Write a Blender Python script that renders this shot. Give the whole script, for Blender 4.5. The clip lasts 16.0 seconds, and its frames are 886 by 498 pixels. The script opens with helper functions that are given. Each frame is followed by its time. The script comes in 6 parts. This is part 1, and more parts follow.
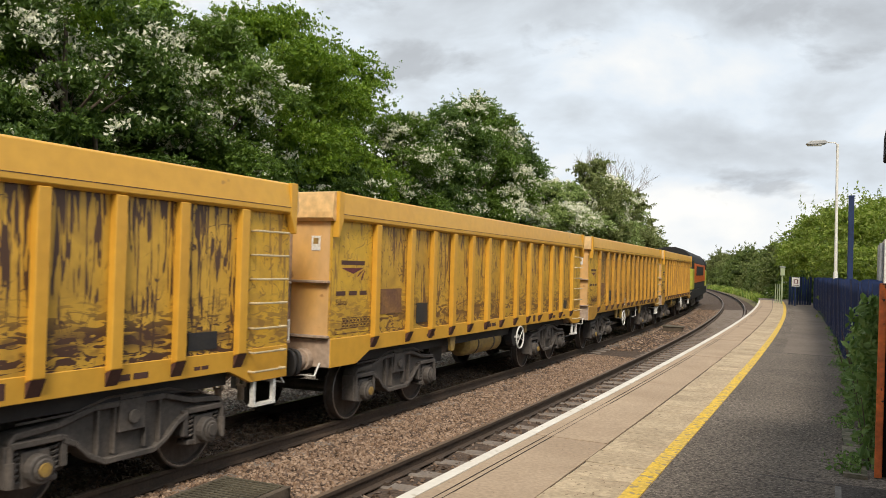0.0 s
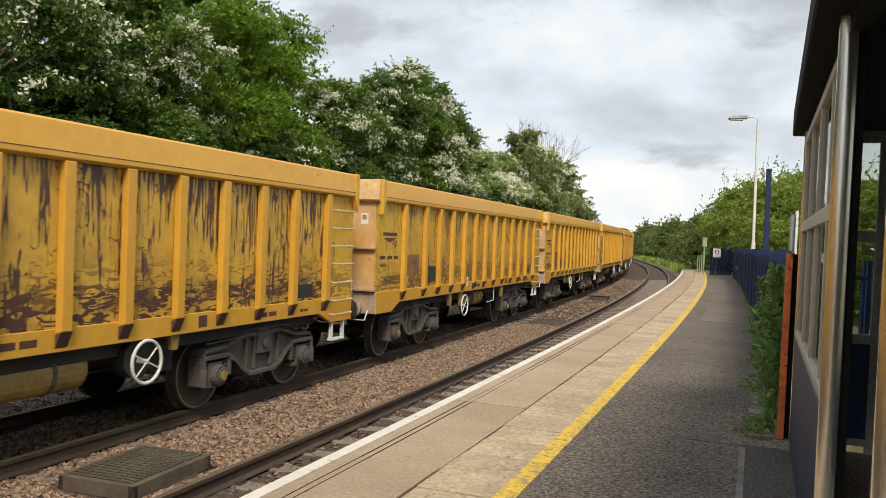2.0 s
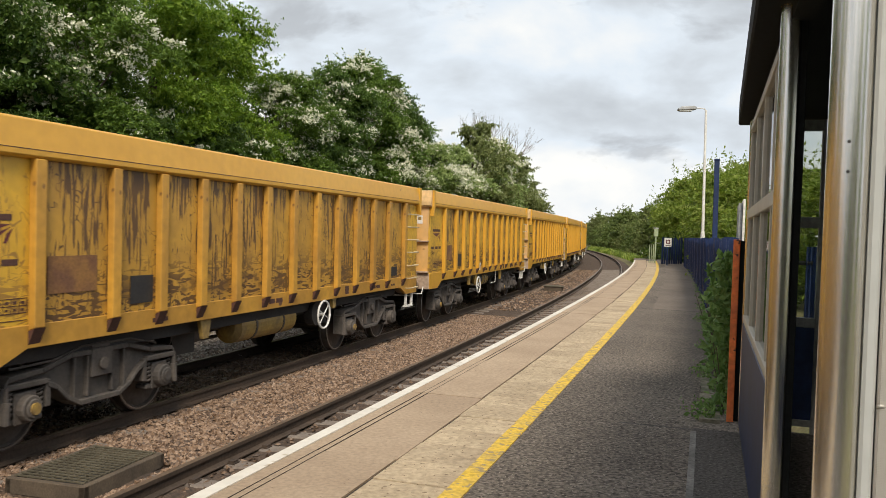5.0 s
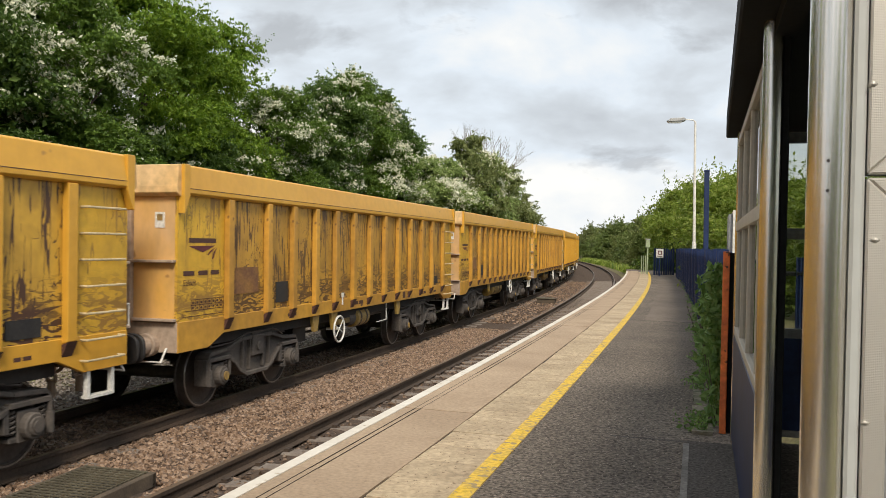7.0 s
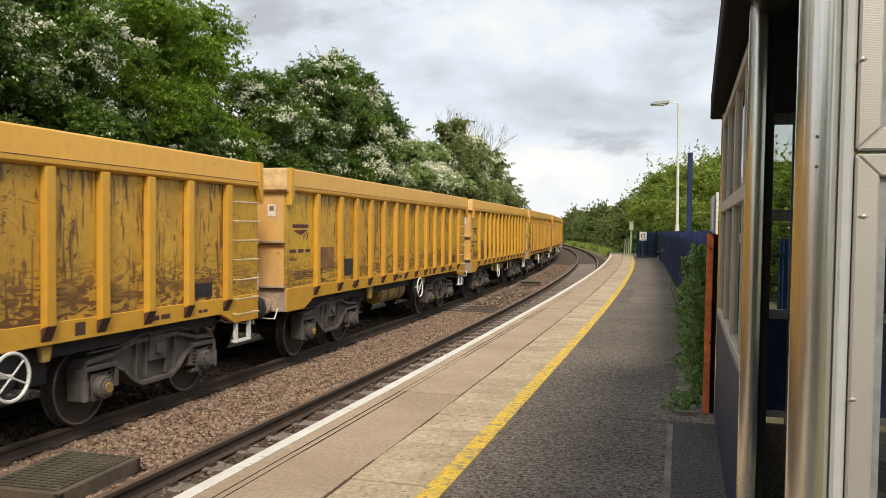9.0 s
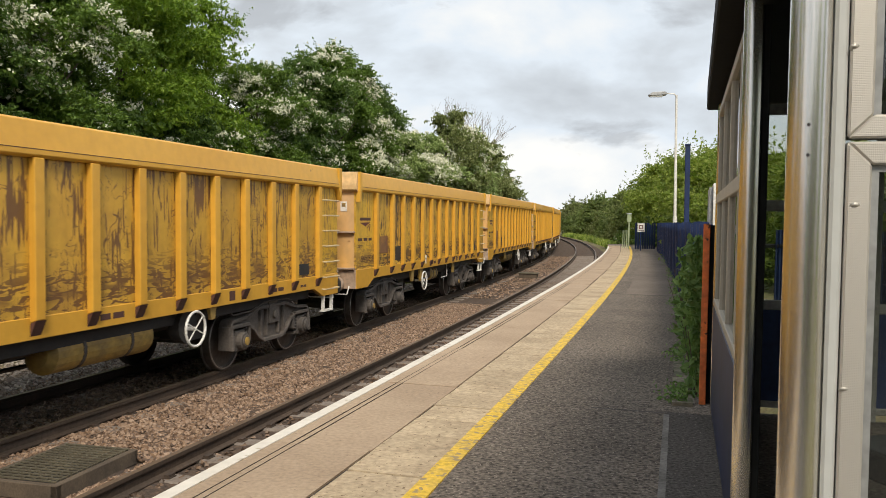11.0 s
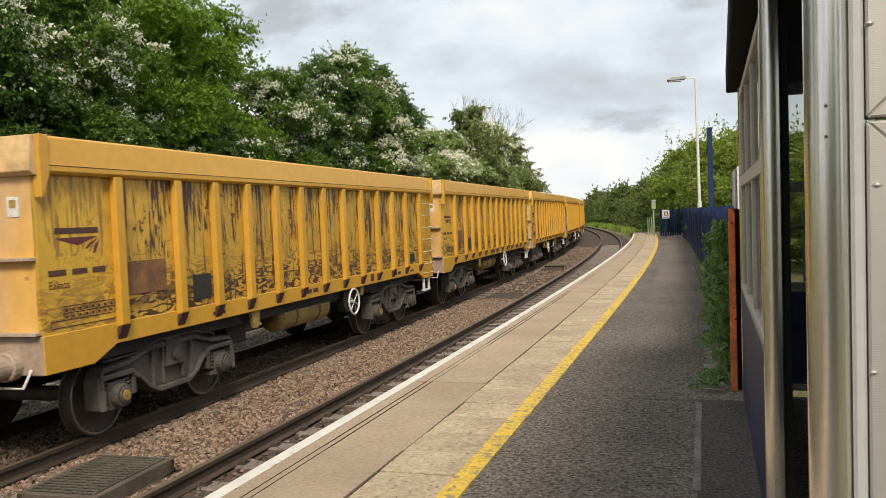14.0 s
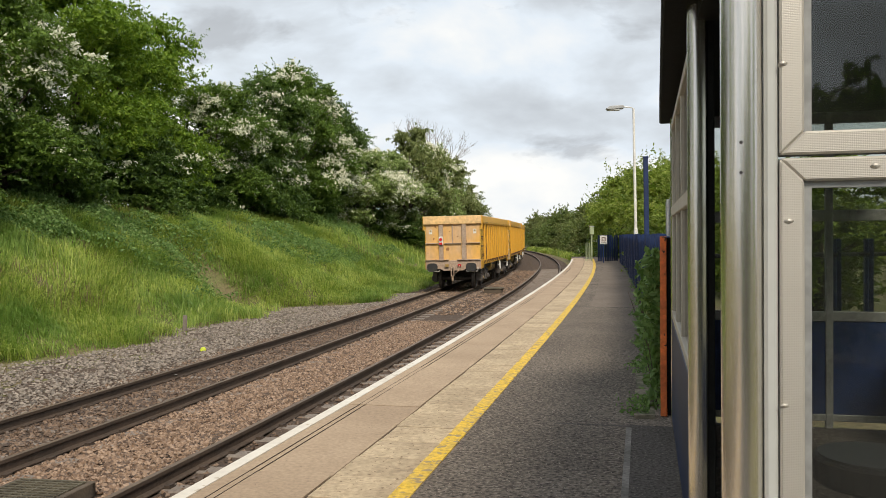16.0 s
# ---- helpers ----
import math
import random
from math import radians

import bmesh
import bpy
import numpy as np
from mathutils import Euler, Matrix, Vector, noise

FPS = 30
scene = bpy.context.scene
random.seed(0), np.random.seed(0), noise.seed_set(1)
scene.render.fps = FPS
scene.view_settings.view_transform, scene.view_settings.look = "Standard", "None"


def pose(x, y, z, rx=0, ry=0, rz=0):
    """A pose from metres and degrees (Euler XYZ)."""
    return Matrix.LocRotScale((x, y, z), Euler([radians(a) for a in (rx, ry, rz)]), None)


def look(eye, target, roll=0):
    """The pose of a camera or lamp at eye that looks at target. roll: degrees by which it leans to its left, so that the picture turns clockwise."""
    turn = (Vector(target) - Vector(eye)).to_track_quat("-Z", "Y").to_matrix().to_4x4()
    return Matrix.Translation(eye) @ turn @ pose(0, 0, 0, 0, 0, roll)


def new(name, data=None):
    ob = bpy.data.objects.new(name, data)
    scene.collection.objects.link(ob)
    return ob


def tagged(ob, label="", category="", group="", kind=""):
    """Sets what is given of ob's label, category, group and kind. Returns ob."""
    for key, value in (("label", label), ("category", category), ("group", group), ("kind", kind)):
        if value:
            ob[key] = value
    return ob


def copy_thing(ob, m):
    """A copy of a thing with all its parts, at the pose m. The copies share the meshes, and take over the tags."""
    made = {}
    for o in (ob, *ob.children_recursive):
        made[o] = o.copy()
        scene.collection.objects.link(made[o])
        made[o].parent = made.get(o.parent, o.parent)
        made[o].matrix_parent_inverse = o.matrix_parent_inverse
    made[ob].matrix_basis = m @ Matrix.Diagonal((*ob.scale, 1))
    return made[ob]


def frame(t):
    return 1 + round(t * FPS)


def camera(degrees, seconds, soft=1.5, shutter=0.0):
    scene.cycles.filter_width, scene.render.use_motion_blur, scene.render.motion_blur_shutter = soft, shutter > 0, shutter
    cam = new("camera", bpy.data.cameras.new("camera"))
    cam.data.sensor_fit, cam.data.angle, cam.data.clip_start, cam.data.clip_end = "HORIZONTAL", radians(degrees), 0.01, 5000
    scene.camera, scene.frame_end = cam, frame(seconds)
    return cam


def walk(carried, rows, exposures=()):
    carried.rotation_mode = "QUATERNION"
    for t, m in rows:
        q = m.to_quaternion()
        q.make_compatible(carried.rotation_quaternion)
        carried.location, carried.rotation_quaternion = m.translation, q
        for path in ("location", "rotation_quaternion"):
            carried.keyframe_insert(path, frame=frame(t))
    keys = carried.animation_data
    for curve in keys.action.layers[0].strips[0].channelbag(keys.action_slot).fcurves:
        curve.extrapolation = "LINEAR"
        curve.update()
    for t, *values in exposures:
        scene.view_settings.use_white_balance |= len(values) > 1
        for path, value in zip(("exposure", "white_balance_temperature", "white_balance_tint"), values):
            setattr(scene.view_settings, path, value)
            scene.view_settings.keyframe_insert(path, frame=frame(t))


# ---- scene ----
cam = camera(56.0, 16.0, soft=0.85, shutter=0.06)
PATH = [
    (0, (-0.175, -0.088, 1.448), (-0.587, 1.869, 1.481), 2.2),
    (0.5, (-0.144, -0.047, 1.43), (-0.58, 1.905, 1.43), 2.7),
    (1, (-0.121, -0.047, 1.424), (-0.525, 1.911, 1.396), 3.3),
    (1.5, (-0.107, -0.075, 1.428), (-0.45, 1.895, 1.39), 3.2),
    (2, (-0.088, -0.054, 1.432), (-0.338, 1.93, 1.398), 2.7),
    (2.5, (-0.086, -0.057, 1.426), (-0.282, 1.933, 1.397), 1.8),
    (3, (-0.076, -0.038, 1.411), (-0.249, 1.954, 1.37), 1.4),
    (5.5, (-0.076, -0.051, 1.421), (-0.213, 1.943, 1.375), 1.9),
    (6, (-0.071, -0.052, 1.425), (-0.188, 1.944, 1.38), 1.3),
    (6.5, (-0.064, -0.05, 1.426), (-0.172, 1.947, 1.394), 1.3),
    (7, (-0.062, -0.057, 1.435), (-0.188, 1.939, 1.421), 1.3),
    (7.5, (-0.051, -0.053, 1.43), (-0.181, 1.942, 1.412), 1.7),
    (8, (-0.05, -0.063, 1.422), (-0.145, 1.934, 1.387), 1.9),
    (8.5, (-0.064, -0.055, 1.422), (-0.142, 1.943, 1.374), 1.4),
    (9, (-0.068, -0.038, 1.424), (-0.155, 1.959, 1.372), 1.1),
    (11.5, (-0.049, -0.026, 1.419), (-0.129, 1.971, 1.343), 0.9),
    (12, (-0.049, -0.032, 1.422), (-0.121, 1.965, 1.343), 1.0),
    (12.5, (-0.043, -0.039, 1.424), (-0.122, 1.958, 1.351), 0.8),
    (13, (-0.034, -0.029, 1.433), (-0.119, 1.968, 1.367), -0.2),
    (13.5, (-0.031, -0.028, 1.429), (-0.149, 1.967, 1.351), -1.9),
    (14, (-0.037, -0.02, 1.428), (-0.179, 1.973, 1.349), -1.8),
    (14.5, (-0.024, -0.027, 1.436), (-0.137, 1.969, 1.378), -1.3),
    (15, (-0.007, -0.016, 1.435), (-0.066, 1.983, 1.385), -1.0),
    (15.5, (0.0, -0.003, 1.435), (-0.015, 1.996, 1.391), -0.7),
    (16, (0.002, 0.002, 1.437), (0.002, 2.002, 1.406), -0.5),
]
walk(cam, [(t, look(eye, target, roll)) for t, eye, target, roll in PATH])

# ---- light ----
SUN_EL, SUN_AZ = 46.0, 168.0          # degrees; azimuth clockwise from +y
sun_dir = Vector((math.sin(radians(SUN_AZ)) * math.cos(radians(SUN_EL)), math.cos(radians(SUN_AZ)) * math.cos(radians(SUN_EL)), math.sin(radians(SUN_EL))))
sun = new("sun", bpy.data.lights.new("sun", "SUN"))
sun.data.energy, sun.data.angle, sun.data.color = 3.1, radians(16), (1.0, 0.89, 0.73)
sun.matrix_world = look(sun_dir * 100, (0, 0, 0))


def make_world():
    """A bright broken overcast: pale blue gaps, grey cloud bellies and lit cloud edges over a clear sky."""
    w = bpy.data.worlds.new("sky")
    scene.world = w
    w.use_nodes = True
    nt = w.node_tree
    nt.nodes.clear()
    N, K = nt.nodes.new, nt.links.new
    out, bg = N("ShaderNodeOutputWorld"), N("ShaderNodeBackground")
    sky = N("ShaderNodeTexSky")
    sky.sky_type, sky.sun_disc = "NISHITA", False
    sky.sun_elevation, sky.sun_rotation = radians(SUN_EL), radians(SUN_AZ)
    scale = N("ShaderNodeVectorMath")
    scale.operation = "SCALE"
    scale.inputs["Scale"].default_value = 0.1
    K(sky.outputs[0], scale.inputs[0])
    tc = N("ShaderNodeTexCoord")

    def cloud(stretch, shift, size, detail, rough, warp):
        mp, n = N("ShaderNodeMapping"), N("ShaderNodeTexNoise")
        mp.inputs["Scale"].default_value, mp.inputs["Location"].default_value = stretch, shift
        K(tc.outputs["Generated"], mp.inputs["Vector"])
        n.inputs["Scale"].default_value, n.inputs["Detail"].default_value = size, detail
        n.inputs["Roughness"].default_value, n.inputs["Distortion"].default_value = rough, warp
        K(mp.outputs[0], n.inputs["Vector"])
        return n.outputs[0]

    def ramp_of(value, stops):
        r = N("ShaderNodeValToRGB")
        e = r.color_ramp.elements
        e[0].position, e[0].color = stops[0][0], (*stops[0][1], 1)
        e[1].position, e[1].color = stops[-1][0], (*stops[-1][1], 1)
        for p, c in stops[1:-1]:
            e.new(p).color = (*c, 1)
        K(value, r.inputs[0])
        return r.outputs[0]

    veil = ramp_of(cloud((1, 1, 1.9), (0.35, 0.1, 0.2), 3.4, 9, 0.5, 0.25), [(0.34, (0.45, 0.48, 0.515)), (0.44, (0.58, 0.625, 0.67)), (0.51, (0.69, 0.755, 0.82)), (0.57, (0.79, 0.815, 0.83)), (0.66, (0.95, 0.925, 0.87))])
    puff = N("ShaderNodeMapRange")
    puff.inputs["From Min"].default_value, puff.inputs["From Max"].default_value = 0.55, 0.65
    puff.inputs["To Max"].default_value = 0.75
    K(cloud((1, 1, 2.4), (1.7, 0.6, 0.9), 6.0, 7, 0.55, 0.3), puff.inputs["Value"])
    mix = N("ShaderNodeMix")
    mix.data_type = "RGBA"
    K(puff.outputs[0], mix.inputs["Factor"])
    K(veil, mix.inputs["A"])
    mix.inputs["B"].default_value = (0.43, 0.455, 0.485, 1)
    cover = N("ShaderNodeMapRange")
    cover.inputs["From Min"].default_value, cover.inputs["From Max"].default_value = 0.25, 0.42
    cover.inputs["To Min"].default_value, cover.inputs["To Max"].default_value = 0.8, 1.0
    K(cloud((1, 1, 2.7), (0.35, 0.1, 0.2), 1.3, 3, 0.5, 0.2), cover.inputs["Value"])
    top = N("ShaderNodeMix")
    top.data_type = "RGBA"
    K(cover.outputs[0], top.inputs["Factor"])
    K(scale.outputs[0], top.inputs["A"])
    K(mix.outputs["Result"], top.inputs["B"])
    K(top.outputs["Result"], bg.inputs["Color"])
    bg.inputs["Strength"].default_value = 1.0
    K(bg.outputs[0], out.inputs[0])


make_world()
scene.view_settings.exposure = 0.2


# ---- materials ----
def mat(name, base, rough=0.6, metal=0.0, var=None, scale=3.0, amount=0.5, fine=40.0, bump=0.0, bump_scale=60.0, stretch=(1, 1, 1), spread=0.0, lo=0.35, hi=0.65, rand=0.0, spec=0.5, grain=0.2, chips=None):
    """A surface with colour that varies at two scales, fine relief, and a small shift from piece to piece."""
    m = bpy.data.materials.new(name)
    m.use_nodes = True
    nt = m.node_tree
    N, K = nt.nodes.new, nt.links.new
    b = nt.nodes["Principled BSDF"]
    b.inputs["Roughness"].default_value, b.inputs["Metallic"].default_value = rough, metal
    b.inputs["Specular IOR Level"].default_value = spec
    tc, mp = N("ShaderNodeTexCoord"), N("ShaderNodeMapping")
    mp.inputs["Scale"].default_value = stretch
    K(tc.outputs["Object"], mp.inputs["Vector"])
    oi = N("ShaderNodeObjectInfo")
    shift = N("ShaderNodeVectorMath")
    shift.operation = "MULTIPLY_ADD"
    shift.inputs[1].default_value = (17, 23, 31)
    K(oi.outputs["Random"], shift.inputs[0])
    K(mp.outputs[0], shift.inputs[2])
    n1, n2 = N("ShaderNodeTexNoise"), N("ShaderNodeTexNoise")
    n1.inputs["Scale"].default_value, n1.inputs["Detail"].default_value, n1.inputs["Distortion"].default_value = scale, 5, spread
    n2.inputs["Scale"].default_value, n2.inputs["Detail"].default_value = fine, 4
    K(shift.outputs[0], n1.inputs["Vector"])
    K(shift.outputs[0], n2.inputs["Vector"])
    var = var or tuple(c * 0.6 for c in base)
    r1 = N("ShaderNodeMapRange")
    r1.inputs["From Min"].default_value, r1.inputs["From Max"].default_value = lo, hi
    r1.inputs["To Max"].default_value = amount
    K(n1.outputs[0], r1.inputs["Value"])
    mx = N("ShaderNodeMix")
    mx.data_type = "RGBA"
    mx.inputs["A"].default_value, mx.inputs["B"].default_value = (*base, 1), (*var, 1)
    K(r1.outputs[0], mx.inputs["Factor"])
    r2 = N("ShaderNodeMapRange")
    r2.inputs["From Min"].default_value, r2.inputs["From Max"].default_value = 0.3, 0.7
    r2.inputs["To Min"].default_value, r2.inputs["To Max"].default_value = 1 - grain, 1 + grain
    K(n2.outputs[0], r2.inputs["Value"])
    fac = r2.outputs[0]
    if rand:
        r3 = N("ShaderNodeMapRange")
        r3.inputs["To Min"].default_value, r3.inputs["To Max"].default_value = 1 - rand, 1 + rand
        K(oi.outputs["Random"], r3.inputs["Value"])
        mu = N("ShaderNodeMath")
        mu.operation = "MULTIPLY"
        K(fac, mu.inputs[0])
        K(r3.outputs[0], mu.inputs[1])
        fac = mu.outputs[0]
    sc = N("ShaderNodeVectorMath")
    sc.operation = "SCALE"
    K(mx.outputs["Result"], sc.inputs[0])
    K(fac, sc.inputs["Scale"])
    final = sc.outputs[0]
    if chips:
        # sparse specks of another colour: scale, threshold, colour
        n4, r4, m4 = N("ShaderNodeTexNoise"), N("ShaderNodeMapRange"), N("ShaderNodeMix")
        n4.inputs["Scale"].default_value, n4.inputs["Detail"].default_value = chips[0], 2
        K(tc.outputs["Object"], n4.inputs["Vector"])
        r4.inputs["From Min"].default_value, r4.inputs["From Max"].default_value = chips[1], chips[1] + 0.04
        K(n4.outputs[0], r4.inputs["Value"])
        m4.data_type = "RGBA"
        K(r4.outputs[0], m4.inputs["Factor"])
        K(final, m4.inputs["A"])
        m4.inputs["B"].default_value = (*chips[2], 1)
        final = m4.outputs["Result"]
    K(final, b.inputs["Base Color"])
    if bump:
        n3, bp = N("ShaderNodeTexNoise"), N("ShaderNodeBump")
        n3.inputs["Scale"].default_value, n3.inputs["Detail"].default_value = bump_scale, 5
        K(tc.outputs["Object"], n3.inputs["Vector"])
        bp.inputs["Strength"].default_value, bp.inputs["Distance"].default_value = bump, 0.02
        K(n3.outputs[0], bp.inputs["Height"])
        K(bp.outputs[0], b.inputs["Normal"])
    return m


def scraped(name, base, dark, worn, thresh, much):
    """Yellow paint with runs, scrapes and rusty scribbles where loads and grabs have hit it."""
    m = mat(name, base, 0.5, 0.0, worn, 1.4, 0.4, 10, 0.06, 40, rand=0.08, grain=0.08)
    nt = m.node_tree
    N, K = nt.nodes.new, nt.links.new
    b = nt.nodes["Principled BSDF"]
    before = b.inputs["Base Color"].links[0].from_socket
    tc, oi = N("ShaderNodeTexCoord"), N("ShaderNodeObjectInfo")

    def field(stretch, seed, lo, hi, warp, detail=3):
        mp = N("ShaderNodeMapping")
        mp.inputs["Scale"].default_value = stretch
        K(tc.outputs["Object"], mp.inputs["Vector"])
        sh = N("ShaderNodeVectorMath")
        sh.operation = "MULTIPLY_ADD"
        sh.inputs[1].default_value = (seed, seed * 1.3, seed * 0.7)
        K(oi.outputs["Random"], sh.inputs[0])
        K(mp.outputs[0], sh.inputs[2])
        n = N("ShaderNodeTexNoise")
        n.inputs["Scale"].default_value, n.inputs["Detail"].default_value, n.inputs["Distortion"].default_value = 1.0, detail, warp
        K(sh.outputs[0], n.inputs["Vector"])
        r = N("ShaderNodeMapRange")
        r.inputs["From Min"].default_value, r.inputs["From Max"].default_value = lo, hi
        K(n.outputs[0], r.inputs["Value"])
        return r.outputs[0]

    def join(op, a, b2):
        x = N("ShaderNodeMath")
        x.operation = op
        for k, v in enumerate((a, b2)):
            if isinstance(v, float):
                x.inputs[k].default_value = v
            else:
                K(v, x.inputs[k])
        return x.outputs[0]

    sep = N("ShaderNodeSeparateXYZ")
    K(tc.outputs["Object"], sep.inputs[0])
    z = sep.outputs["Z"]

    def cut(value, lo, hi):
        r = N("ShaderNodeMapRange")
        r.inputs["From Min"].default_value, r.inputs["From Max"].default_value = lo, hi
        K(value, r.inputs["Value"])
        return r.outputs[0]

    patch = field((1.5, 1.5, 1.0), 19, 0.0, 1.0, 0.4)
    # long strokes that hang from the top rail
    stroke = join("ADD", field((17, 17, 1.5), 41, 0.0, 1.0, 1.1, 2), join("MULTIPLY", join("SUBTRACT", patch, 0.5), 0.5))
    stroke = join("ADD", stroke, join("MULTIPLY", z, 0.085))
    runs = cut(stroke, thresh + 0.065, thresh + 0.09)
    # slanting scratches and loops
    line = field((3.4, 3.4, 2.0), 77, 0.0, 1.0, 1.6, 2)
    thin = N("ShaderNodeMapRange")
    thin.inputs["From Min"].default_value, thin.inputs["From Max"].default_value = 0.014, 0.006
    K(join("ABSOLUTE", join("SUBTRACT", line, 0.5), 0.0), thin.inputs["Value"])
    scribble = join("MULTIPLY", thin.outputs[0], field((1.3, 1.3, 1.3), 29, 0.46, 0.52, 0.5))
    # gouges that lie level in the lower third, over a dull smear
    low = cut(join("MULTIPLY", z, -1.0), 0.05, 0.5)
    gouge = join("ADD", field((3.2, 3.2, 11.0), 53, 0.0, 1.0, 1.8), join("MULTIPLY", low, 0.05))
    grab = join("MULTIPLY", cut(gouge, 0.555, 0.575), low)
    heel = join("MULTIPLY", join("MULTIPLY", field((1.9, 1.9, 4.0), 13, 0.46, 0.56, 0.8), cut(join("MULTIPLY", z, -1.0), 0.34, 0.52)), cut(z, -0.74, -0.62))
    smear = join("MULTIPLY", field((1.8, 1.8, 1.6), 13, 0.5, 0.68, 1.0), 0.3)
    marks = join("MAXIMUM", join("MAXIMUM", runs, scribble), join("MAXIMUM", join("MAXIMUM", smear, join("MULTIPLY", heel, 0.8)), grab))
    amount = join("MULTIPLY", marks, much)
    mx = N("ShaderNodeMix")
    mx.data_type = "RGBA"
    mx.inputs["B"].default_value = (*dark, 1)
    K(amount, mx.inputs["Factor"])
    K(before, mx.inputs["A"])
    K(mx.outputs["Result"], b.inputs["Base Color"])
    return m


M_YEL = mat("yellow_paint", (0.65, 0.355, 0.045), 0.42, 0, (0.58, 0.29, 0.03), 0.5, 0.45, 7, 0.03, 25, rand=0.05, grain=0.06, chips=(2.6, 0.745, (0.16, 0.07, 0.035)))
M_YEL_GRIMY = mat("dirty_yellow_paint", (0.58, 0.31, 0.045), 0.5, 0, (0.30, 0.155, 0.04), 1.1, 0.6, 9, 0.03, 25, rand=0.08, grain=0.12, chips=(3.2, 0.70, (0.12, 0.055, 0.03)))
M_PANEL = scraped("scraped_yellow_paint", (0.60, 0.36, 0.046), (0.050, 0.021, 0.022), (0.52, 0.29, 0.04), 0.50, 0.95)
M_PANEL_CLEAN = scraped("lightly_scraped_yellow_paint", (0.68, 0.41, 0.04), (0.17, 0.08, 0.04), (0.52, 0.28, 0.035), 0.56, 0.65)
M_PANEL_GRIMY = scraped("grimy_yellow_paint", (0.52, 0.29, 0.042), (0.055, 0.026, 0.02), (0.30, 0.155, 0.035), 0.50, 0.85)
M_PANEL_WORN = scraped("scored_yellow_paint", (0.57, 0.335, 0.042), (0.09, 0.036, 0.025), (0.46, 0.24, 0.035), 0.53, 0.85)
M_ENDP = mat("faded_end_paint", (0.72, 0.40, 0.09), 0.6, 0, (0.56, 0.38, 0.23), 0.9, 0.9, 7, 0.05, 30, rand=0.06, grain=0.1, chips=(3.0, 0.66, (0.30, 0.14, 0.05)), stretch=(1, 1, 0.6))
M_BEAM = mat("faded_beam_paint", (0.42, 0.33, 0.26), 0.65, 0, (0.30, 0.20, 0.13), 1.3, 0.7, 14)
M_RUST = mat("rusty_patch", (0.16, 0.075, 0.04), 0.8, 0, (0.30, 0.15, 0.04), 4, 0.8, 30)
M_BOGIE = mat("brake_dusted_steel", (0.062, 0.055, 0.051), 0.75, 0, (0.125, 0.105, 0.09), 3, 0.8, 30, 0.1, 50)
M_WHEEL = mat("wheel_steel", (0.105, 0.09, 0.08), 0.6, 0.2, (0.05, 0.042, 0.037), 4, 0.7, 20)
M_TREAD = mat("polished_tread", (0.45, 0.43, 0.41), 0.3, 0.9, (0.3, 0.28, 0.26), 6, 0.5, 40)
M_DARK = mat("dark_steel", (0.02, 0.02, 0.022), 0.6, 0, (0.04, 0.035, 0.03), 4, 0.6, 30)
M_WHITE = mat("white_paint", (0.74, 0.73, 0.70), 0.5, 0, (0.55, 0.53, 0.48), 3, 0.5, 30)
M_MARK = mat("brown_stencil", (0.09, 0.04, 0.03), 0.7)
M_LOGO = mat("logo_red", (0.14, 0.03, 0.035), 0.6)
M_RED = mat("red_lamp", (0.55, 0.02, 0.02), 0.25)
M_INSIDE = mat("worn_hopper_steel", (0.2, 0.13, 0.07), 0.7, 0.2, (0.12, 0.07, 0.04), 1.5, 0.8, 20)
M_RAIL = mat("rusty_rail", (0.07, 0.047, 0.033), 0.75, 0.0, (0.038, 0.027, 0.02), 2, 0.7, 30, 0.05, 60, grain=0.25)
M_HEAD = mat("worn_rail_head", (0.16, 0.115, 0.082), 0.5, 0.2, (0.11, 0.08, 0.058), 2, 0.6, 30)
M_SLEEPER = mat("weathered_concrete_sleeper", (0.21, 0.18, 0.155), 0.9, 0, (0.13, 0.1, 0.08), 3, 0.7, 30, 0.2, 40)
M_BALLAST = mat("brown_ballast_bed", (0.10, 0.066, 0.045), 0.95, 0, (0.045, 0.032, 0.025), 14, 0.9, 40, 1.0, 24, grain=0.4)
M_SLAB = mat("sandy_coping_slab", (0.40, 0.305, 0.215), 0.9, 0, (0.31, 0.23, 0.16), 1.3, 0.8, 34, 0.3, 55, rand=0.05, grain=0.16, chips=(24, 0.70, (0.22, 0.16, 0.11)), spec=0.25)
M_SLAB2 = mat("pale_paving_slab", (0.47, 0.375, 0.255), 0.9, 0, (0.34, 0.265, 0.18), 2.4, 0.8, 26, 0.6, 40, rand=0.08, grain=0.22, chips=(30, 0.645, (0.19, 0.135, 0.085)), spec=0.25)
M_LINE = mat("worn_white_line", (0.66, 0.63, 0.57), 0.8, 0, (0.52, 0.47, 0.40), 1.6, 0.6, 14, grain=0.06, spec=0.2, chips=(9, 0.66, (0.42, 0.36, 0.28)))
M_YLINE = mat("worn_yellow_line", (0.66, 0.44, 0.06), 0.85, 0, (0.50, 0.35, 0.11), 5, 0.7, 30, 0.5, 40, lo=0.4, hi=0.7, grain=0.25, chips=(16, 0.57, (0.32, 0.245, 0.14)), spec=0.25)
M_GREYEDGE = mat("grey_mortar_strip", (0.24, 0.225, 0.205), 0.9, 0, (0.13, 0.12, 0.11), 5, 0.9, 40, 0.3, 50, grain=0.35)
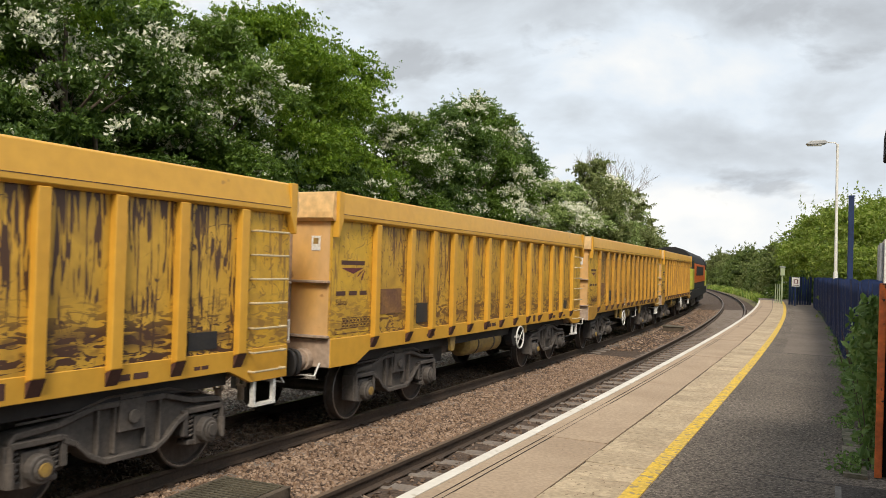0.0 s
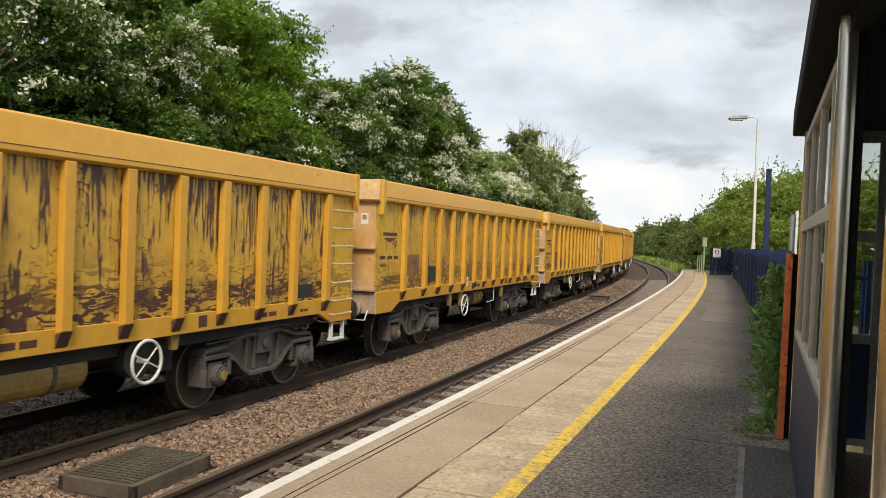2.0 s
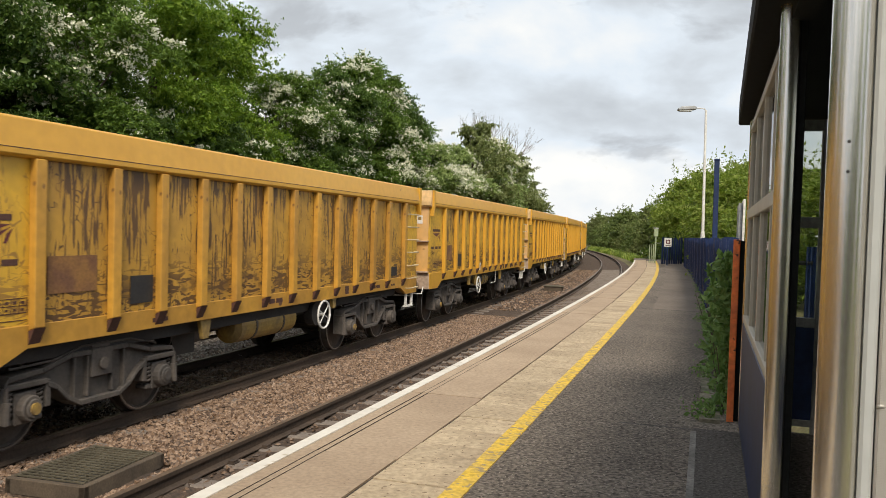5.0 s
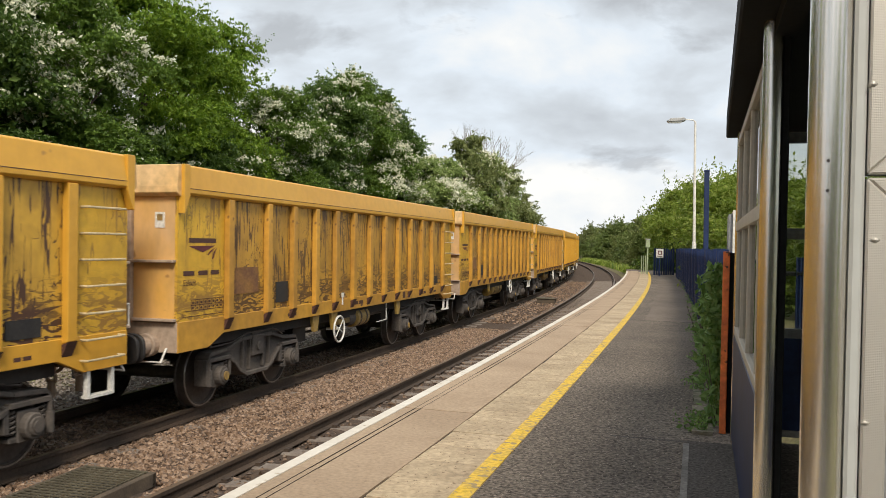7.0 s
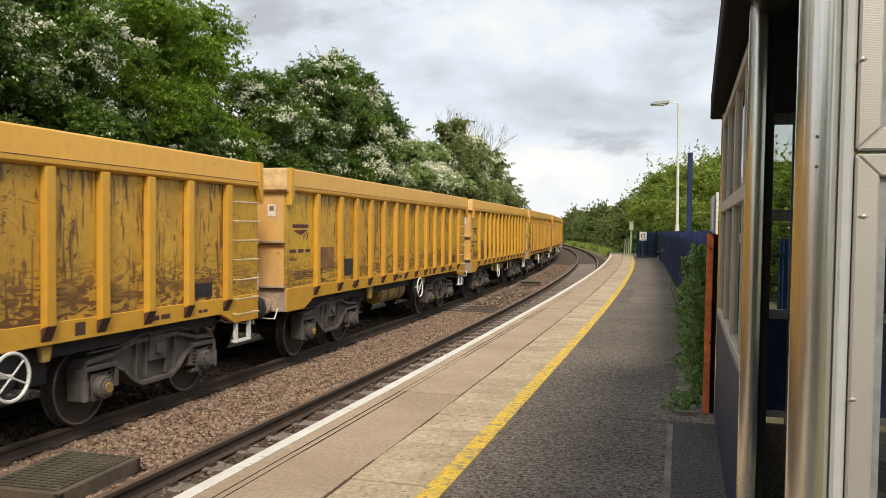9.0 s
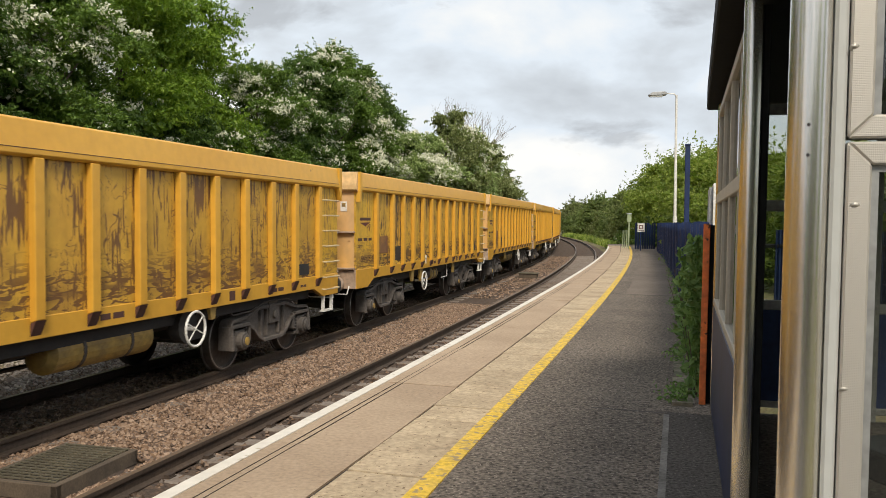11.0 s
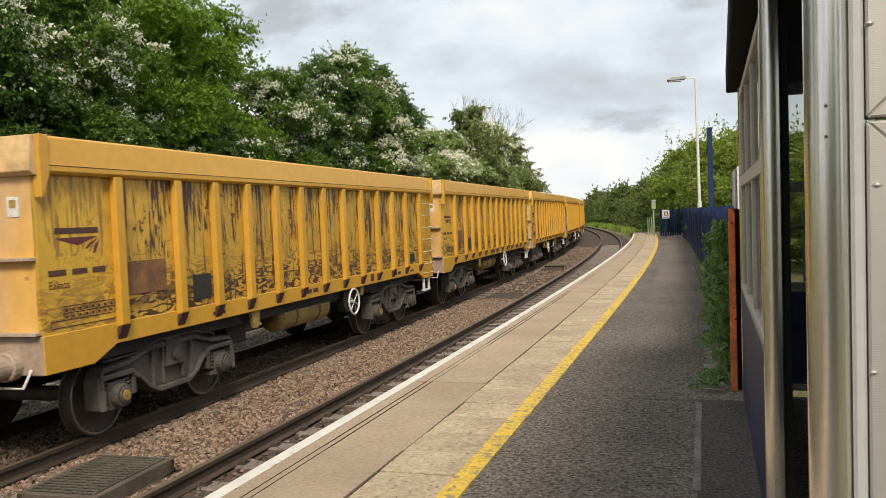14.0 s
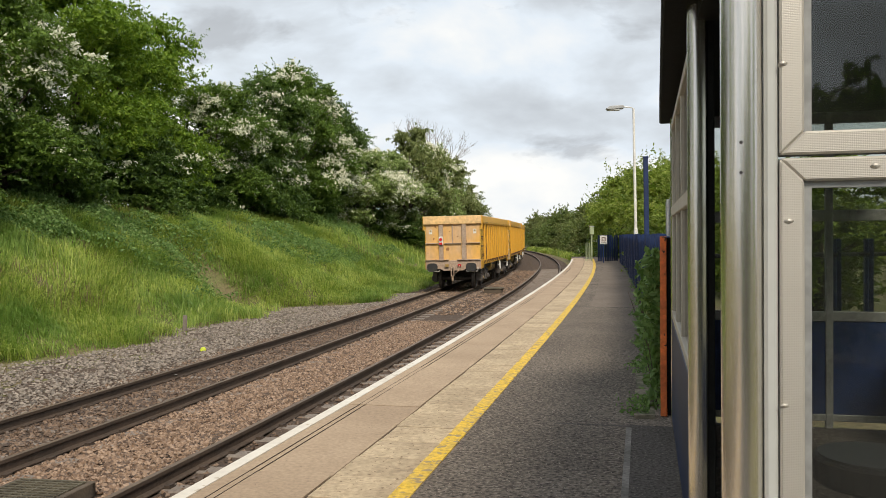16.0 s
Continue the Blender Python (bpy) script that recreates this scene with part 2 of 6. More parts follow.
M_TAR = mat("worn_tarmac", (0.170, 0.143, 0.119), 0.95, 0, (0.095, 0.080, 0.067), 0.6, 0.75, 40, 1.0, 50, lo=0.32, hi=0.68, grain=0.75, chips=(46, 0.625, (0.33, 0.285, 0.235)), spec=0.25)
M_TAR2 = mat("new_tarmac_patch", (0.100, 0.089, 0.080), 0.95, 0, (0.062, 0.056, 0.051), 1.5, 0.7, 45, 0.8, 50, grain=0.6, chips=(50, 0.67, (0.26, 0.235, 0.2)), spec=0.25)
M_TAR3 = mat("smooth_old_tarmac", (0.18, 0.15, 0.126), 0.95, 0, (0.125, 0.105, 0.088), 0.7, 0.8, 40, 0.5, 50, grain=0.3, spec=0.2)
M_KERB = mat("mossy_kerb", (0.22, 0.19, 0.145), 0.95, 0, (0.055, 0.065, 0.028), 4, 0.9, 30, 0.4, 40, grain=0.4)
M_JOINT = mat("dark_joint", (0.055, 0.042, 0.032), 0.95)
M_BLUE = mat("blue_paint", (0.014, 0.033, 0.112), 0.5, 0, (0.008, 0.017, 0.052), 3, 0.6, 20, rand=0.35, spec=0.4)
M_ORANGE = mat("weathered_orange_paint", (0.82, 0.20, 0.045), 0.65, 0, (0.42, 0.10, 0.04), 6, 0.7, 30, chips=(28, 0.66, (0.06, 0.03, 0.02)))
M_STEEL = mat("brushed_steel", (0.80, 0.765, 0.70), 0.24, 0.96, (0.70, 0.665, 0.605), 2, 0.4, 10, stretch=(30, 30, 1), grain=0.05)
M_ALU = mat("embossed_aluminium", (0.50, 0.475, 0.43), 0.5, 0.5, (0.45, 0.43, 0.39), 2, 0.4, 8, grain=0.04)
M_TRIM = mat("pale_grey_trim", (0.46, 0.475, 0.46), 0.5, 0, (0.42, 0.43, 0.42), 3, 0.5, 20, grain=0.04)
M_ROOF = mat("black_roof_trim", (0.008, 0.009, 0.009), 0.8, 0, (0.014, 0.014, 0.014), 3, 0.5, 30, spec=0.15)
M_GRASSBED = mat("grassy_bank", (0.12, 0.13, 0.04), 0.95, 0, (0.15, 0.11, 0.06), 0.8, 0.9, 12, 0.5, 20, grain=0.4)
M_BARK = mat("bark", (0.10, 0.075, 0.055), 0.9, 0, (0.06, 0.045, 0.035), 6, 0.8, 40, 0.4, 40)
M_GRATE = mat("dull_galvanised_grate", (0.135, 0.12, 0.085), 0.7, 0.2, (0.08, 0.07, 0.05), 4, 0.7, 30)
M_WOOD = mat("weathered_timber", (0.115, 0.088, 0.062), 0.9, 0, (0.06, 0.046, 0.036), 5, 0.7, 50)
M_LAMP = mat("grey_lantern", (0.4, 0.41, 0.42), 0.5)
M_PALEGREEN = mat("pale_green_cabinet", (0.38, 0.45, 0.28), 0.6)


def emboss(m):
    nt = m.node_tree
    N, K = nt.nodes.new, nt.links.new
    tc, v, bp = N("ShaderNodeTexCoord"), N("ShaderNodeTexVoronoi"), N("ShaderNodeBump")
    v.inputs["Scale"].default_value = 330
    v.inputs["Randomness"].default_value = 0.0
    K(tc.outputs["Object"], v.inputs["Vector"])
    bp.inputs["Strength"].default_value, bp.inputs["Distance"].default_value = 0.3, 0.002
    K(v.outputs["Distance"], bp.inputs["Height"])
    K(bp.outputs[0], nt.nodes["Principled BSDF"].inputs["Normal"])


emboss(M_ALU)


def leaf_mat(name, a, b, c, trans=0.35, patchy=None):
    """Leaves that differ one from another, and let some light through."""
    m = bpy.data.materials.new(name)
    m.use_nodes = True
    nt = m.node_tree
    N, K = nt.nodes.new, nt.links.new
    g, r = N("ShaderNodeNewGeometry"), N("ShaderNodeValToRGB")
    e = r.color_ramp.elements
    e[0].color, e[1].color = (*a, 1), (*c, 1)
    e.new(0.5).color = (*b, 1)
    K(g.outputs["Random Per Island"], r.inputs[0])
    bs = nt.nodes["Principled BSDF"]
    bs.inputs["Roughness"].default_value = 0.55
    tint = r.outputs[0]
    if patchy:
        colour, scale, lo, hi, most = patchy
        no, rg, mc = N("ShaderNodeTexNoise"), N("ShaderNodeMapRange"), N("ShaderNodeMix")
        no.inputs["Scale"].default_value, no.inputs["Detail"].default_value = scale, 4
        rg.inputs["From Min"].default_value, rg.inputs["From Max"].default_value, rg.inputs["To Max"].default_value = lo, hi, most
        mc.data_type = "RGBA"
        mc.inputs["B"].default_value = (*colour, 1)
        K(g.outputs["Position"], no.inputs["Vector"])
        K(no.outputs[0], rg.inputs["Value"])
        K(rg.outputs[0], mc.inputs["Factor"])
        K(tint, mc.inputs["A"])
        tint = mc.outputs["Result"]
    K(tint, bs.inputs["Base Color"])
    t, mx = N("ShaderNodeBsdfTranslucent"), N("ShaderNodeMixShader")
    K(tint, t.inputs["Color"])
    mx.inputs[0].default_value = trans
    K(bs.outputs[0], mx.inputs[1])
    K(t.outputs[0], mx.inputs[2])
    K(mx.outputs[0], nt.nodes["Material Output"].inputs["Surface"])
    return m


M_STONE = leaf_mat("ballast_stone", (0.07, 0.043, 0.029), (0.195, 0.122, 0.076), (0.34, 0.24, 0.168), 0.0)
M_OILSTONE = leaf_mat("oily_track_stone", (0.042, 0.027, 0.019), (0.105, 0.066, 0.042), (0.21, 0.14, 0.094), 0.0)
M_GREYSTONE = leaf_mat("grey_cess_stone", (0.09, 0.075, 0.062), (0.19, 0.158, 0.13), (0.31, 0.265, 0.22), 0.0)
L_BRIGHT = leaf_mat("fresh_green_leaves", (0.09, 0.17, 0.012), (0.16, 0.27, 0.018), (0.25, 0.36, 0.035), 0.4)
L_DARK = leaf_mat("dark_green_leaves", (0.045, 0.095, 0.016), (0.08, 0.145, 0.022), (0.125, 0.20, 0.03))
L_MID = leaf_mat("hawthorn_leaves", (0.07, 0.135, 0.018), (0.12, 0.205, 0.025), (0.175, 0.27, 0.04))
L_SUN = leaf_mat("sunlit_sapling_leaves", (0.12, 0.19, 0.02), (0.20, 0.28, 0.03), (0.32, 0.38, 0.08), 0.45)
L_PALE = leaf_mat("pale_green_leaves", (0.19, 0.27, 0.08), (0.30, 0.39, 0.125), (0.42, 0.50, 0.20), 0.45)
L_SCRUB = leaf_mat("scrub_leaves", (0.10, 0.15, 0.035), (0.155, 0.21, 0.05), (0.22, 0.275, 0.08), 0.4, ((0.19, 0.20, 0.07), 0.16, 0.46, 0.62, 0.8))
L_SHRUB = leaf_mat("shrub_leaves", (0.075, 0.15, 0.03), (0.13, 0.23, 0.05), (0.22, 0.33, 0.10))
L_OLIVE = leaf_mat("olive_leaves", (0.14, 0.175, 0.05), (0.20, 0.24, 0.075), (0.28, 0.31, 0.12), 0.4)
L_BLOSSOM = leaf_mat("white_blossom", (0.62, 0.63, 0.46), (0.80, 0.79, 0.64), (0.88, 0.87, 0.76), 0.3)
L_GRASS = leaf_mat("grass_blades", (0.16, 0.26, 0.04), (0.36, 0.47, 0.08), (0.62, 0.66, 0.20), 0.55, ((0.17, 0.31, 0.06), 0.42, 0.47, 0.64, 0.7))
L_DRY = leaf_mat("dry_stalks", (0.20, 0.14, 0.07), (0.26, 0.20, 0.11), (0.16, 0.16, 0.06))
L_WEED = leaf_mat("weed_leaves", (0.08, 0.16, 0.035), (0.15, 0.26, 0.06), (0.25, 0.37, 0.12), 0.4)


def glass_mat():
    m = bpy.data.materials.new("shelter_glass")
    m.use_nodes = True
    nt = m.node_tree
    N, K = nt.nodes.new, nt.links.new
    nt.nodes.remove(nt.nodes["Principled BSDF"])
    gl, tr, mx, fr = N("ShaderNodeBsdfGlossy"), N("ShaderNodeBsdfTransparent"), N("ShaderNodeMixShader"), N("ShaderNodeFresnel")
    gl.inputs["Roughness"].default_value = 0.02
    fr.inputs["IOR"].default_value = 1.65
    tr.inputs["Color"].default_value = (0.78, 0.80, 0.77, 1)
    K(fr.outputs[0], mx.inputs[0])
    K(tr.outputs[0], mx.inputs[1])
    K(gl.outputs[0], mx.inputs[2])
    # a faint patchy film of dust that also paints in grey reflected haze
    df, md, no, rg = N("ShaderNodeBsdfDiffuse"), N("ShaderNodeMixShader"), N("ShaderNodeTexNoise"), N("ShaderNodeMapRange")
    df.inputs["Color"].default_value = (0.42, 0.42, 0.38, 1)
    no.inputs["Scale"].default_value, no.inputs["Detail"].default_value = 3.0, 6
    rg.inputs["From Min"].default_value, rg.inputs["From Max"].default_value = 0.35, 0.75
    rg.inputs["To Min"].default_value, rg.inputs["To Max"].default_value = 0.002, 0.02
    K(no.outputs[0], rg.inputs["Value"])
    K(rg.outputs[0], md.inputs[0])
    K(mx.outputs[0], md.inputs[1])
    K(df.outputs[0], md.inputs[2])
    K(md.outputs[0], nt.nodes["Material Output"].inputs["Surface"])
    return m


M_GLASS = glass_mat()


# ---- the line of the railway ----
# s runs along the platform edge from beside the camera; off is metres to the left of that edge.
STEP = 0.25
SS = np.arange(-330.0, 420.0, STEP)
_c = np.clip(SS, 0, 110) / 50
_k = (-0.0855 - 0.2006 * _c + 0.0774 * _c**2) * 0.01
HH = np.concatenate([[0], np.cumsum((_k[1:] + _k[:-1]) / 2 * STEP)])
_i0 = int(np.argmin(abs(SS)))
HH = HH - HH[_i0] + 0.2381
_hm = (HH[1:] + HH[:-1]) / 2
XX = np.concatenate([[0], np.cumsum(np.sin(_hm) * STEP)])
YY = np.concatenate([[0], np.cumsum(np.cos(_hm) * STEP)])
XX, YY = XX - XX[_i0] - 2.3828, YY - YY[_i0] + 1.0
TRACK = 4.979                                  # the far track's centre line
RAIL_Z, CANT = -0.955, 0.75
UU = np.concatenate([[0], np.cumsum(np.hypot(np.diff(XX - TRACK * np.cos(HH)), np.diff(YY + TRACK * np.sin(HH))))])
UU -= UU[_i0]


def at(s, off):
    """x, y and heading of a point beside the line."""
    h = np.interp(s, SS, HH)
    return np.interp(s, SS, XX) - off * np.cos(h), np.interp(s, SS, YY) + off * np.sin(h), h


def on_track(u):
    return at(np.interp(u, UU, SS), TRACK)


def smooth(a, b, v):
    v = np.clip((v - a) / (b - a), 0, 1)
    return v * v * (3 - 2 * v)


def bank_top(s):
    return 2.55 - 0.8 * smooth(45, 100, s)


def ground_z(s, off):
    """The lie of the land: track bed, cess, bank and the field behind it."""
    edge = 10.9 + 0.4 * np.sin(s * 0.21) + 0.5 * np.sin(s * 0.9 + 1) - 3.5 * smooth(28.3, 31.6, s)
    z = np.where(off < 0, -1.25, -1.2)
    z = z + (bank_top(s) + 1.2) * smooth(edge - 0.3, 18.5, off)
    z = np.where((off < -2.75) & (s < 52), -0.15 - 1.0 * smooth(3.2, 12, -off), z)
    return z + 0.08 * np.sin(s * 0.9 + off) * smooth(9, 12, off)


# ---- mesh helpers ----
class Mesh:
    def __init__(self):
        self.v, self.f = [], []

    def add(self, v, f):
        n = len(self.v)
        self.v += [tuple(p) for p in v]
        self.f += [tuple(i + n for i in q) for q in f]
        return self

    def box(self, x0, x1, y0, y1, z0, z1, m=None):
        v = [Vector((x, y, z)) for z in (z0, z1) for x, y in ((x0, y0), (x1, y0), (x1, y1), (x0, y1))]
        if m is not None:
            v = [m @ p for p in v]
        return self.add(v, [(3, 2, 1, 0), (4, 5, 6, 7), (0, 1, 5, 4), (1, 2, 6, 5), (2, 3, 7, 6), (3, 0, 4, 7)])

    def tube(self, a, b, r, n=10, r2=None, caps=True):
        a, b = Vector(a), Vector(b)
        r2 = r if r2 is None else r2
        d = (b - a).normalized()
        p = d.orthogonal().normalized()
        q = d.cross(p)
        ring = [math.tau * i / n for i in range(n)]
        v = [a + r * (math.cos(t) * p + math.sin(t) * q) for t in ring] + [b + r2 * (math.cos(t) * p + math.sin(t) * q) for t in ring]
        f = [(i, (i + 1) % n, n + (i + 1) % n, n + i) for i in range(n)]
        if caps:
            f += [tuple(range(n))[::-1], tuple(range(n, 2 * n))]
        return self.add(v, f)

    def pipe(self, pts, r, n=8):
        """A round bar bent through the points, in one piece."""
        pts = [Vector(p) for p in pts]
        v, f, up = [], [], None
        for i, c in enumerate(pts):
            d = ((pts[min(i + 1, len(pts) - 1)] - c).normalized() + (c - pts[max(i - 1, 0)]).normalized()).normalized()
            up = d.orthogonal().normalized() if up is None else (up - d * up.dot(d)).normalized()
            q = d.cross(up)
            v += [c + r * (math.cos(math.tau * j / n) * up + math.sin(math.tau * j / n) * q) for j in range(n)]
            if i:
                f += [((i - 1) * n + j, (i - 1) * n + (j + 1) % n, i * n + (j + 1) % n, i * n + j) for j in range(n)]
        f += [tuple(range(n))[::-1], tuple(range(len(v) - n, len(v)))]
        return self.add(v, f)

    def prism(self, outline, y0, y1, axis="y"):
        """A flat outline of (x, z), drawn out from y0 to y1 (axis x: outline of (y, z))."""
        n = len(outline)
        put = (lambda p, d: (p[0], d, p[1])) if axis == "y" else (lambda p, d: (d, p[0], p[1]))
        v = [put(p, y0) for p in outline] + [put(p, y1) for p in outline]
        f = [(i, (i + 1) % n, n + (i + 1) % n, n + i) for i in range(n)] + [tuple(range(n))[::-1], tuple(range(n, 2 * n))]
        return self.add(v, f)

    def ring(self, centre, r, t, axis="y", n=24, k=6):
        c = Vector(centre)
        v, f = [], []
        for i in range(n):
            a = math.tau * i / n
            for j in range(k):
                b = math.tau * j / k
                d = r + t * math.cos(b)
                p = (d * math.cos(a), t * math.sin(b), d * math.sin(a)) if axis == "y" else (t * math.sin(b), d * math.cos(a), d * math.sin(a))
                v.append(c + Vector(p))
                f.append((i * k + j, i * k + (j + 1) % k, (i + 1) % n * k + (j + 1) % k, (i + 1) % n * k + j))
        return self.add(v, f)

    def data(self, name, material, bevel=0.0, smooth_shade=False):
        me = bpy.data.meshes.new(name)
        me.from_pydata(self.v, [], self.f)
        bm = bmesh.new()
        bm.from_mesh(me)
        bmesh.ops.recalc_face_normals(bm, faces=bm.faces)
        if bevel:
            edges = [e for e in bm.edges if len(e.link_faces) == 2 and e.calc_face_angle(0) > 0.6]
            bmesh.ops.bevel(bm, geom=edges, offset=bevel, segments=1, affect="EDGES", clamp_overlap=True)
        bm.to_mesh(me)
        bm.free()
        me.materials.append(material)
        if smooth_shade:
            me.polygons.foreach_set("use_smooth", [True] * len(me.polygons))
        return me


def part(name, mesh, material, parent, label="", bevel=0.0, at_pose=None, soft=False):
    """One mesh object under a thing or under a part. mesh: a Mesh, or mesh data to share."""
    me = mesh if isinstance(mesh, bpy.types.Mesh) else mesh.data(name, material, bevel, soft)
    ob = new(name, me)
    ob.parent = parent
    if at_pose is not None:
        ob.matrix_basis = at_pose
    return tagged(ob, label) if label else ob


def thing(name, label, category, m=None, group="", mesh=None, material=None, bevel=0.0, kind=""):
    ob = new(name, mesh.data(name, material, bevel) if mesh else None)
    if m is not None:
        ob.matrix_basis = m
    return tagged(ob, label, category, group, kind)


def raw(name, v, f, material, smooth_shade=False):
    """Large meshes straight from arrays."""
    me = bpy.data.meshes.new(name)
    me.from_pydata(v, [], f)
    me.materials.append(material)
    if smooth_shade:
        me.polygons.foreach_set("use_smooth", [True] * len(me.polygons))
    return new(name, me)


def strip(s0, s1, ds, offs, zs, close=False):
    """Points and faces of a ribbon along the line: offsets and heights across, s along."""
    ss = np.arange(s0, s1 + ds * 0.5, ds)
    n = len(offs)
    v, f = [], []
    for s in ss:
        for o, z in zip(offs, zs):
            x, y, _ = at(s, o)
            v.append((float(x), float(y), z))
    for i in range(len(ss) - 1):
        for j in range(n if close else n - 1):
            a, b = i * n + j, i * n + (j + 1) % n
            f.append((a, b, b + n, a + n))
    if close:
        f += [tuple(range(n))[::-1], tuple(range(len(v) - n, len(v)))]
    return v, f


def bar(s0, s1, ds, o0, o1, z0, z1):
    return strip(s0, s1, ds, (o0, o1, o1, o0), (z0, z0, z1, z1), True)


def ready(name, vf, material, label, category, kind="structure"):
    me = Mesh().add(*vf).data(name, material)
    return tagged(new(name, me), label, category, "", kind)


# ---- ground, bank and track bed ----
def make_ground():
    s_rows = np.concatenate([np.arange(-320, -20, 12), np.arange(-20, 110, 1.6), np.arange(110, 330, 10)])
    offs = np.concatenate([np.arange(-70, -12, 8), np.arange(-12, 6, 1.6), np.arange(6, 24, 0.8), np.arange(24, 73, 8)])
    G, O = np.meshgrid(s_rows, offs, indexing="ij")
    x, y, _ = at(G, O)
    z = ground_z(G, O) + 0.05 * np.sin(3.1 * G + 2 * O) * np.sin(2.3 * O) * (O > 10)
    v = np.stack([x, y, z], -1).reshape(-1, 3).tolist()
    n = len(offs)
    f = [(i * n + j, i * n + j + 1, (i + 1) * n + j + 1, (i + 1) * n + j) for i in range(len(s_rows) - 1) for j in range(n - 1)]
    k = len(v)
    v += [(-4000, -4000, -2.2), (4000, -4000, -2.2), (4000, 4000, -2.2), (-4000, 4000, -2.2)]
    f.append((k, k + 1, k + 2, k + 3))
    tagged(raw("ground", v, f, M_GRASSBED, True), "grassy ground rising to a bank beside the railway", "ground", "", "structure")


def make_ballast():
    rnd = np.random.RandomState(3)
    s_rows = np.concatenate([np.arange(-40, 2, 2.0), np.arange(2, 34, 0.3), np.arange(34, 330, 1.5)])
    offs = np.concatenate([np.arange(-0.05, 6.8, 0.2), np.arange(6.8, 11.2, 0.4)])
    G, O = np.meshgrid(s_rows, offs, indexing="ij")
    x, y, _ = at(G, O)
    z = -1.135 - 0.06 * smooth(6.9, 8.2, O) - 0.06 * smooth(9.0, 11.2, O) + rnd.normal(0, 0.013, G.shape)
    n = len(offs)
    f = [(i * n + j, i * n + j + 1, (i + 1) * n + j + 1, (i + 1) * n + j) for i in range(len(s_rows) - 1) for j in range(n - 1)]
    tagged(raw("track_bed", np.stack([x, y, z], -1).reshape(-1, 3).tolist(), f, M_BALLAST), "brown stone ballast bed under two railway tracks", "track bed", "", "structure")


def stones(name, n, s0, s1, o0, o1, size, z, material, label, seed, power=1.0, keep=None):
    """Loose broken stones, each an uneven lump of its own."""
    rnd = np.random.RandomState(seed)
    s = s0 + (s1 - s0) * rnd.rand(n) ** power
    o = o0 + (o1 - o0) * rnd.rand(n)
    if keep is not None:
        k = keep(s, o)
        s, o = s[k], o[k]
    n = len(s)
    x, y, _ = at(s, o)
    lump = np.array([(1, 0, 0.1), (0.2, 1, 0), (-1, 0.2, 0.1), (-0.1, -1, 0), (0.3, 0.2, 0.9), (-0.4, -0.3, 0.75), (0, 0, -0.8)])
    faces = np.array([(0, 1, 4), (1, 2, 4), (2, 5, 4), (2, 3, 5), (3, 0, 5), (0, 4, 5), (1, 0, 6), (2, 1, 6), (3, 2, 6), (0, 3, 6)])
    a = rnd.rand(n) * math.tau
    r = size * (0.6 + 0.8 * rnd.rand(n))
    P = lump[None] * (1 + 0.35 * rnd.randn(n, 7, 3)) * r[:, None, None] * np.array([1, 0.8, 0.7])
    c, q = np.cos(a)[:, None], np.sin(a)[:, None]
    X = P[..., 0] * c - P[..., 1] * q + x[:, None]
    Y = P[..., 0] * q + P[..., 1] * c + y[:, None]
    Z = P[..., 2] + z(s, o)[:, None]
    v = np.stack([X, Y, Z], -1).reshape(-1, 3)
    f = (faces[None] + 7 * np.arange(n)[:, None, None]).reshape(-1, 3)
    tagged(raw(name, v.tolist(), f.tolist(), material), label, "ballast", "", "stuff")


def rail_profile(c):
    pts = [(-0.07, 0), (0.07, 0), (0.07, 0.012), (0.012, 0.03), (0.010, 0.11), (0.036, 0.122), (0.036, 0.158), (-0.036, 0.158), (-0.036, 0.122), (-0.010, 0.11), (-0.012, 0.03), (-0.07, 0.012)]
    return [c + p for p, _ in pts], [q for _, q in pts]


RAILS = ((0.766, 0.03), (2.271, 0.0), (4.2265, 0.004), (5.7315, -0.004))


def make_rails():
    for i, (off, dz) in enumerate(RAILS):
        o, z = rail_profile(off)
        base = RAIL_Z + dz - 0.158
        v, f = strip(-60, 330, 1.0, o, [base + q for q in z], True)
        ob = ready("rail", (v, f), M_RAIL, "long rusty steel rail on chairs", "rail")
        o2 = (off - 0.03, off + 0.03, off + 0.03, off - 0.03)
        top = RAIL_Z + dz
        ch = Mesh().add(*strip(-60, 330, 1.0, o2, (top - 0.001, top - 0.001, top + 0.003, top + 0.003), True))
        part("running_surface", ch, M_HEAD, ob, "worn brown running surface")


def make_sleepers():
    sl = Mesh().box(-0.125, 0.125, -1.2, 1.2, -0.2, 0.0).data("sleeper", M_SLEEPER, 0.02)
    clip = Mesh().box(-0.06, 0.06, -0.14, 0.14, -0.004, 0.012).box(-0.05, 0.05, -0.13, -0.07, 0.01, 0.035).box(-0.05, 0.05, 0.07, 0.13, 0.01, 0.035).data("rail_chair", M_RAIL)
    for centre, cant, zz in ((1.5185, -0.9, -1.104), (TRACK, -0.3, -1.122)):
        s = 3.0
        while s < 62:
            x, y, h = at(s, centre)
            ob = tagged(new("sleeper", sl), "weathered concrete sleeper set in brown ballast", "sleeper", "sleepers", "")
            ob.matrix_basis = pose(x, y, zz, cant, 0, 90 - math.degrees(h))
            for d in (-0.7525, 0.7525):
                part("rail_chair", clip, M_RAIL, ob, at_pose=Matrix.Translation((0, d, 0)))
            s += 0.7


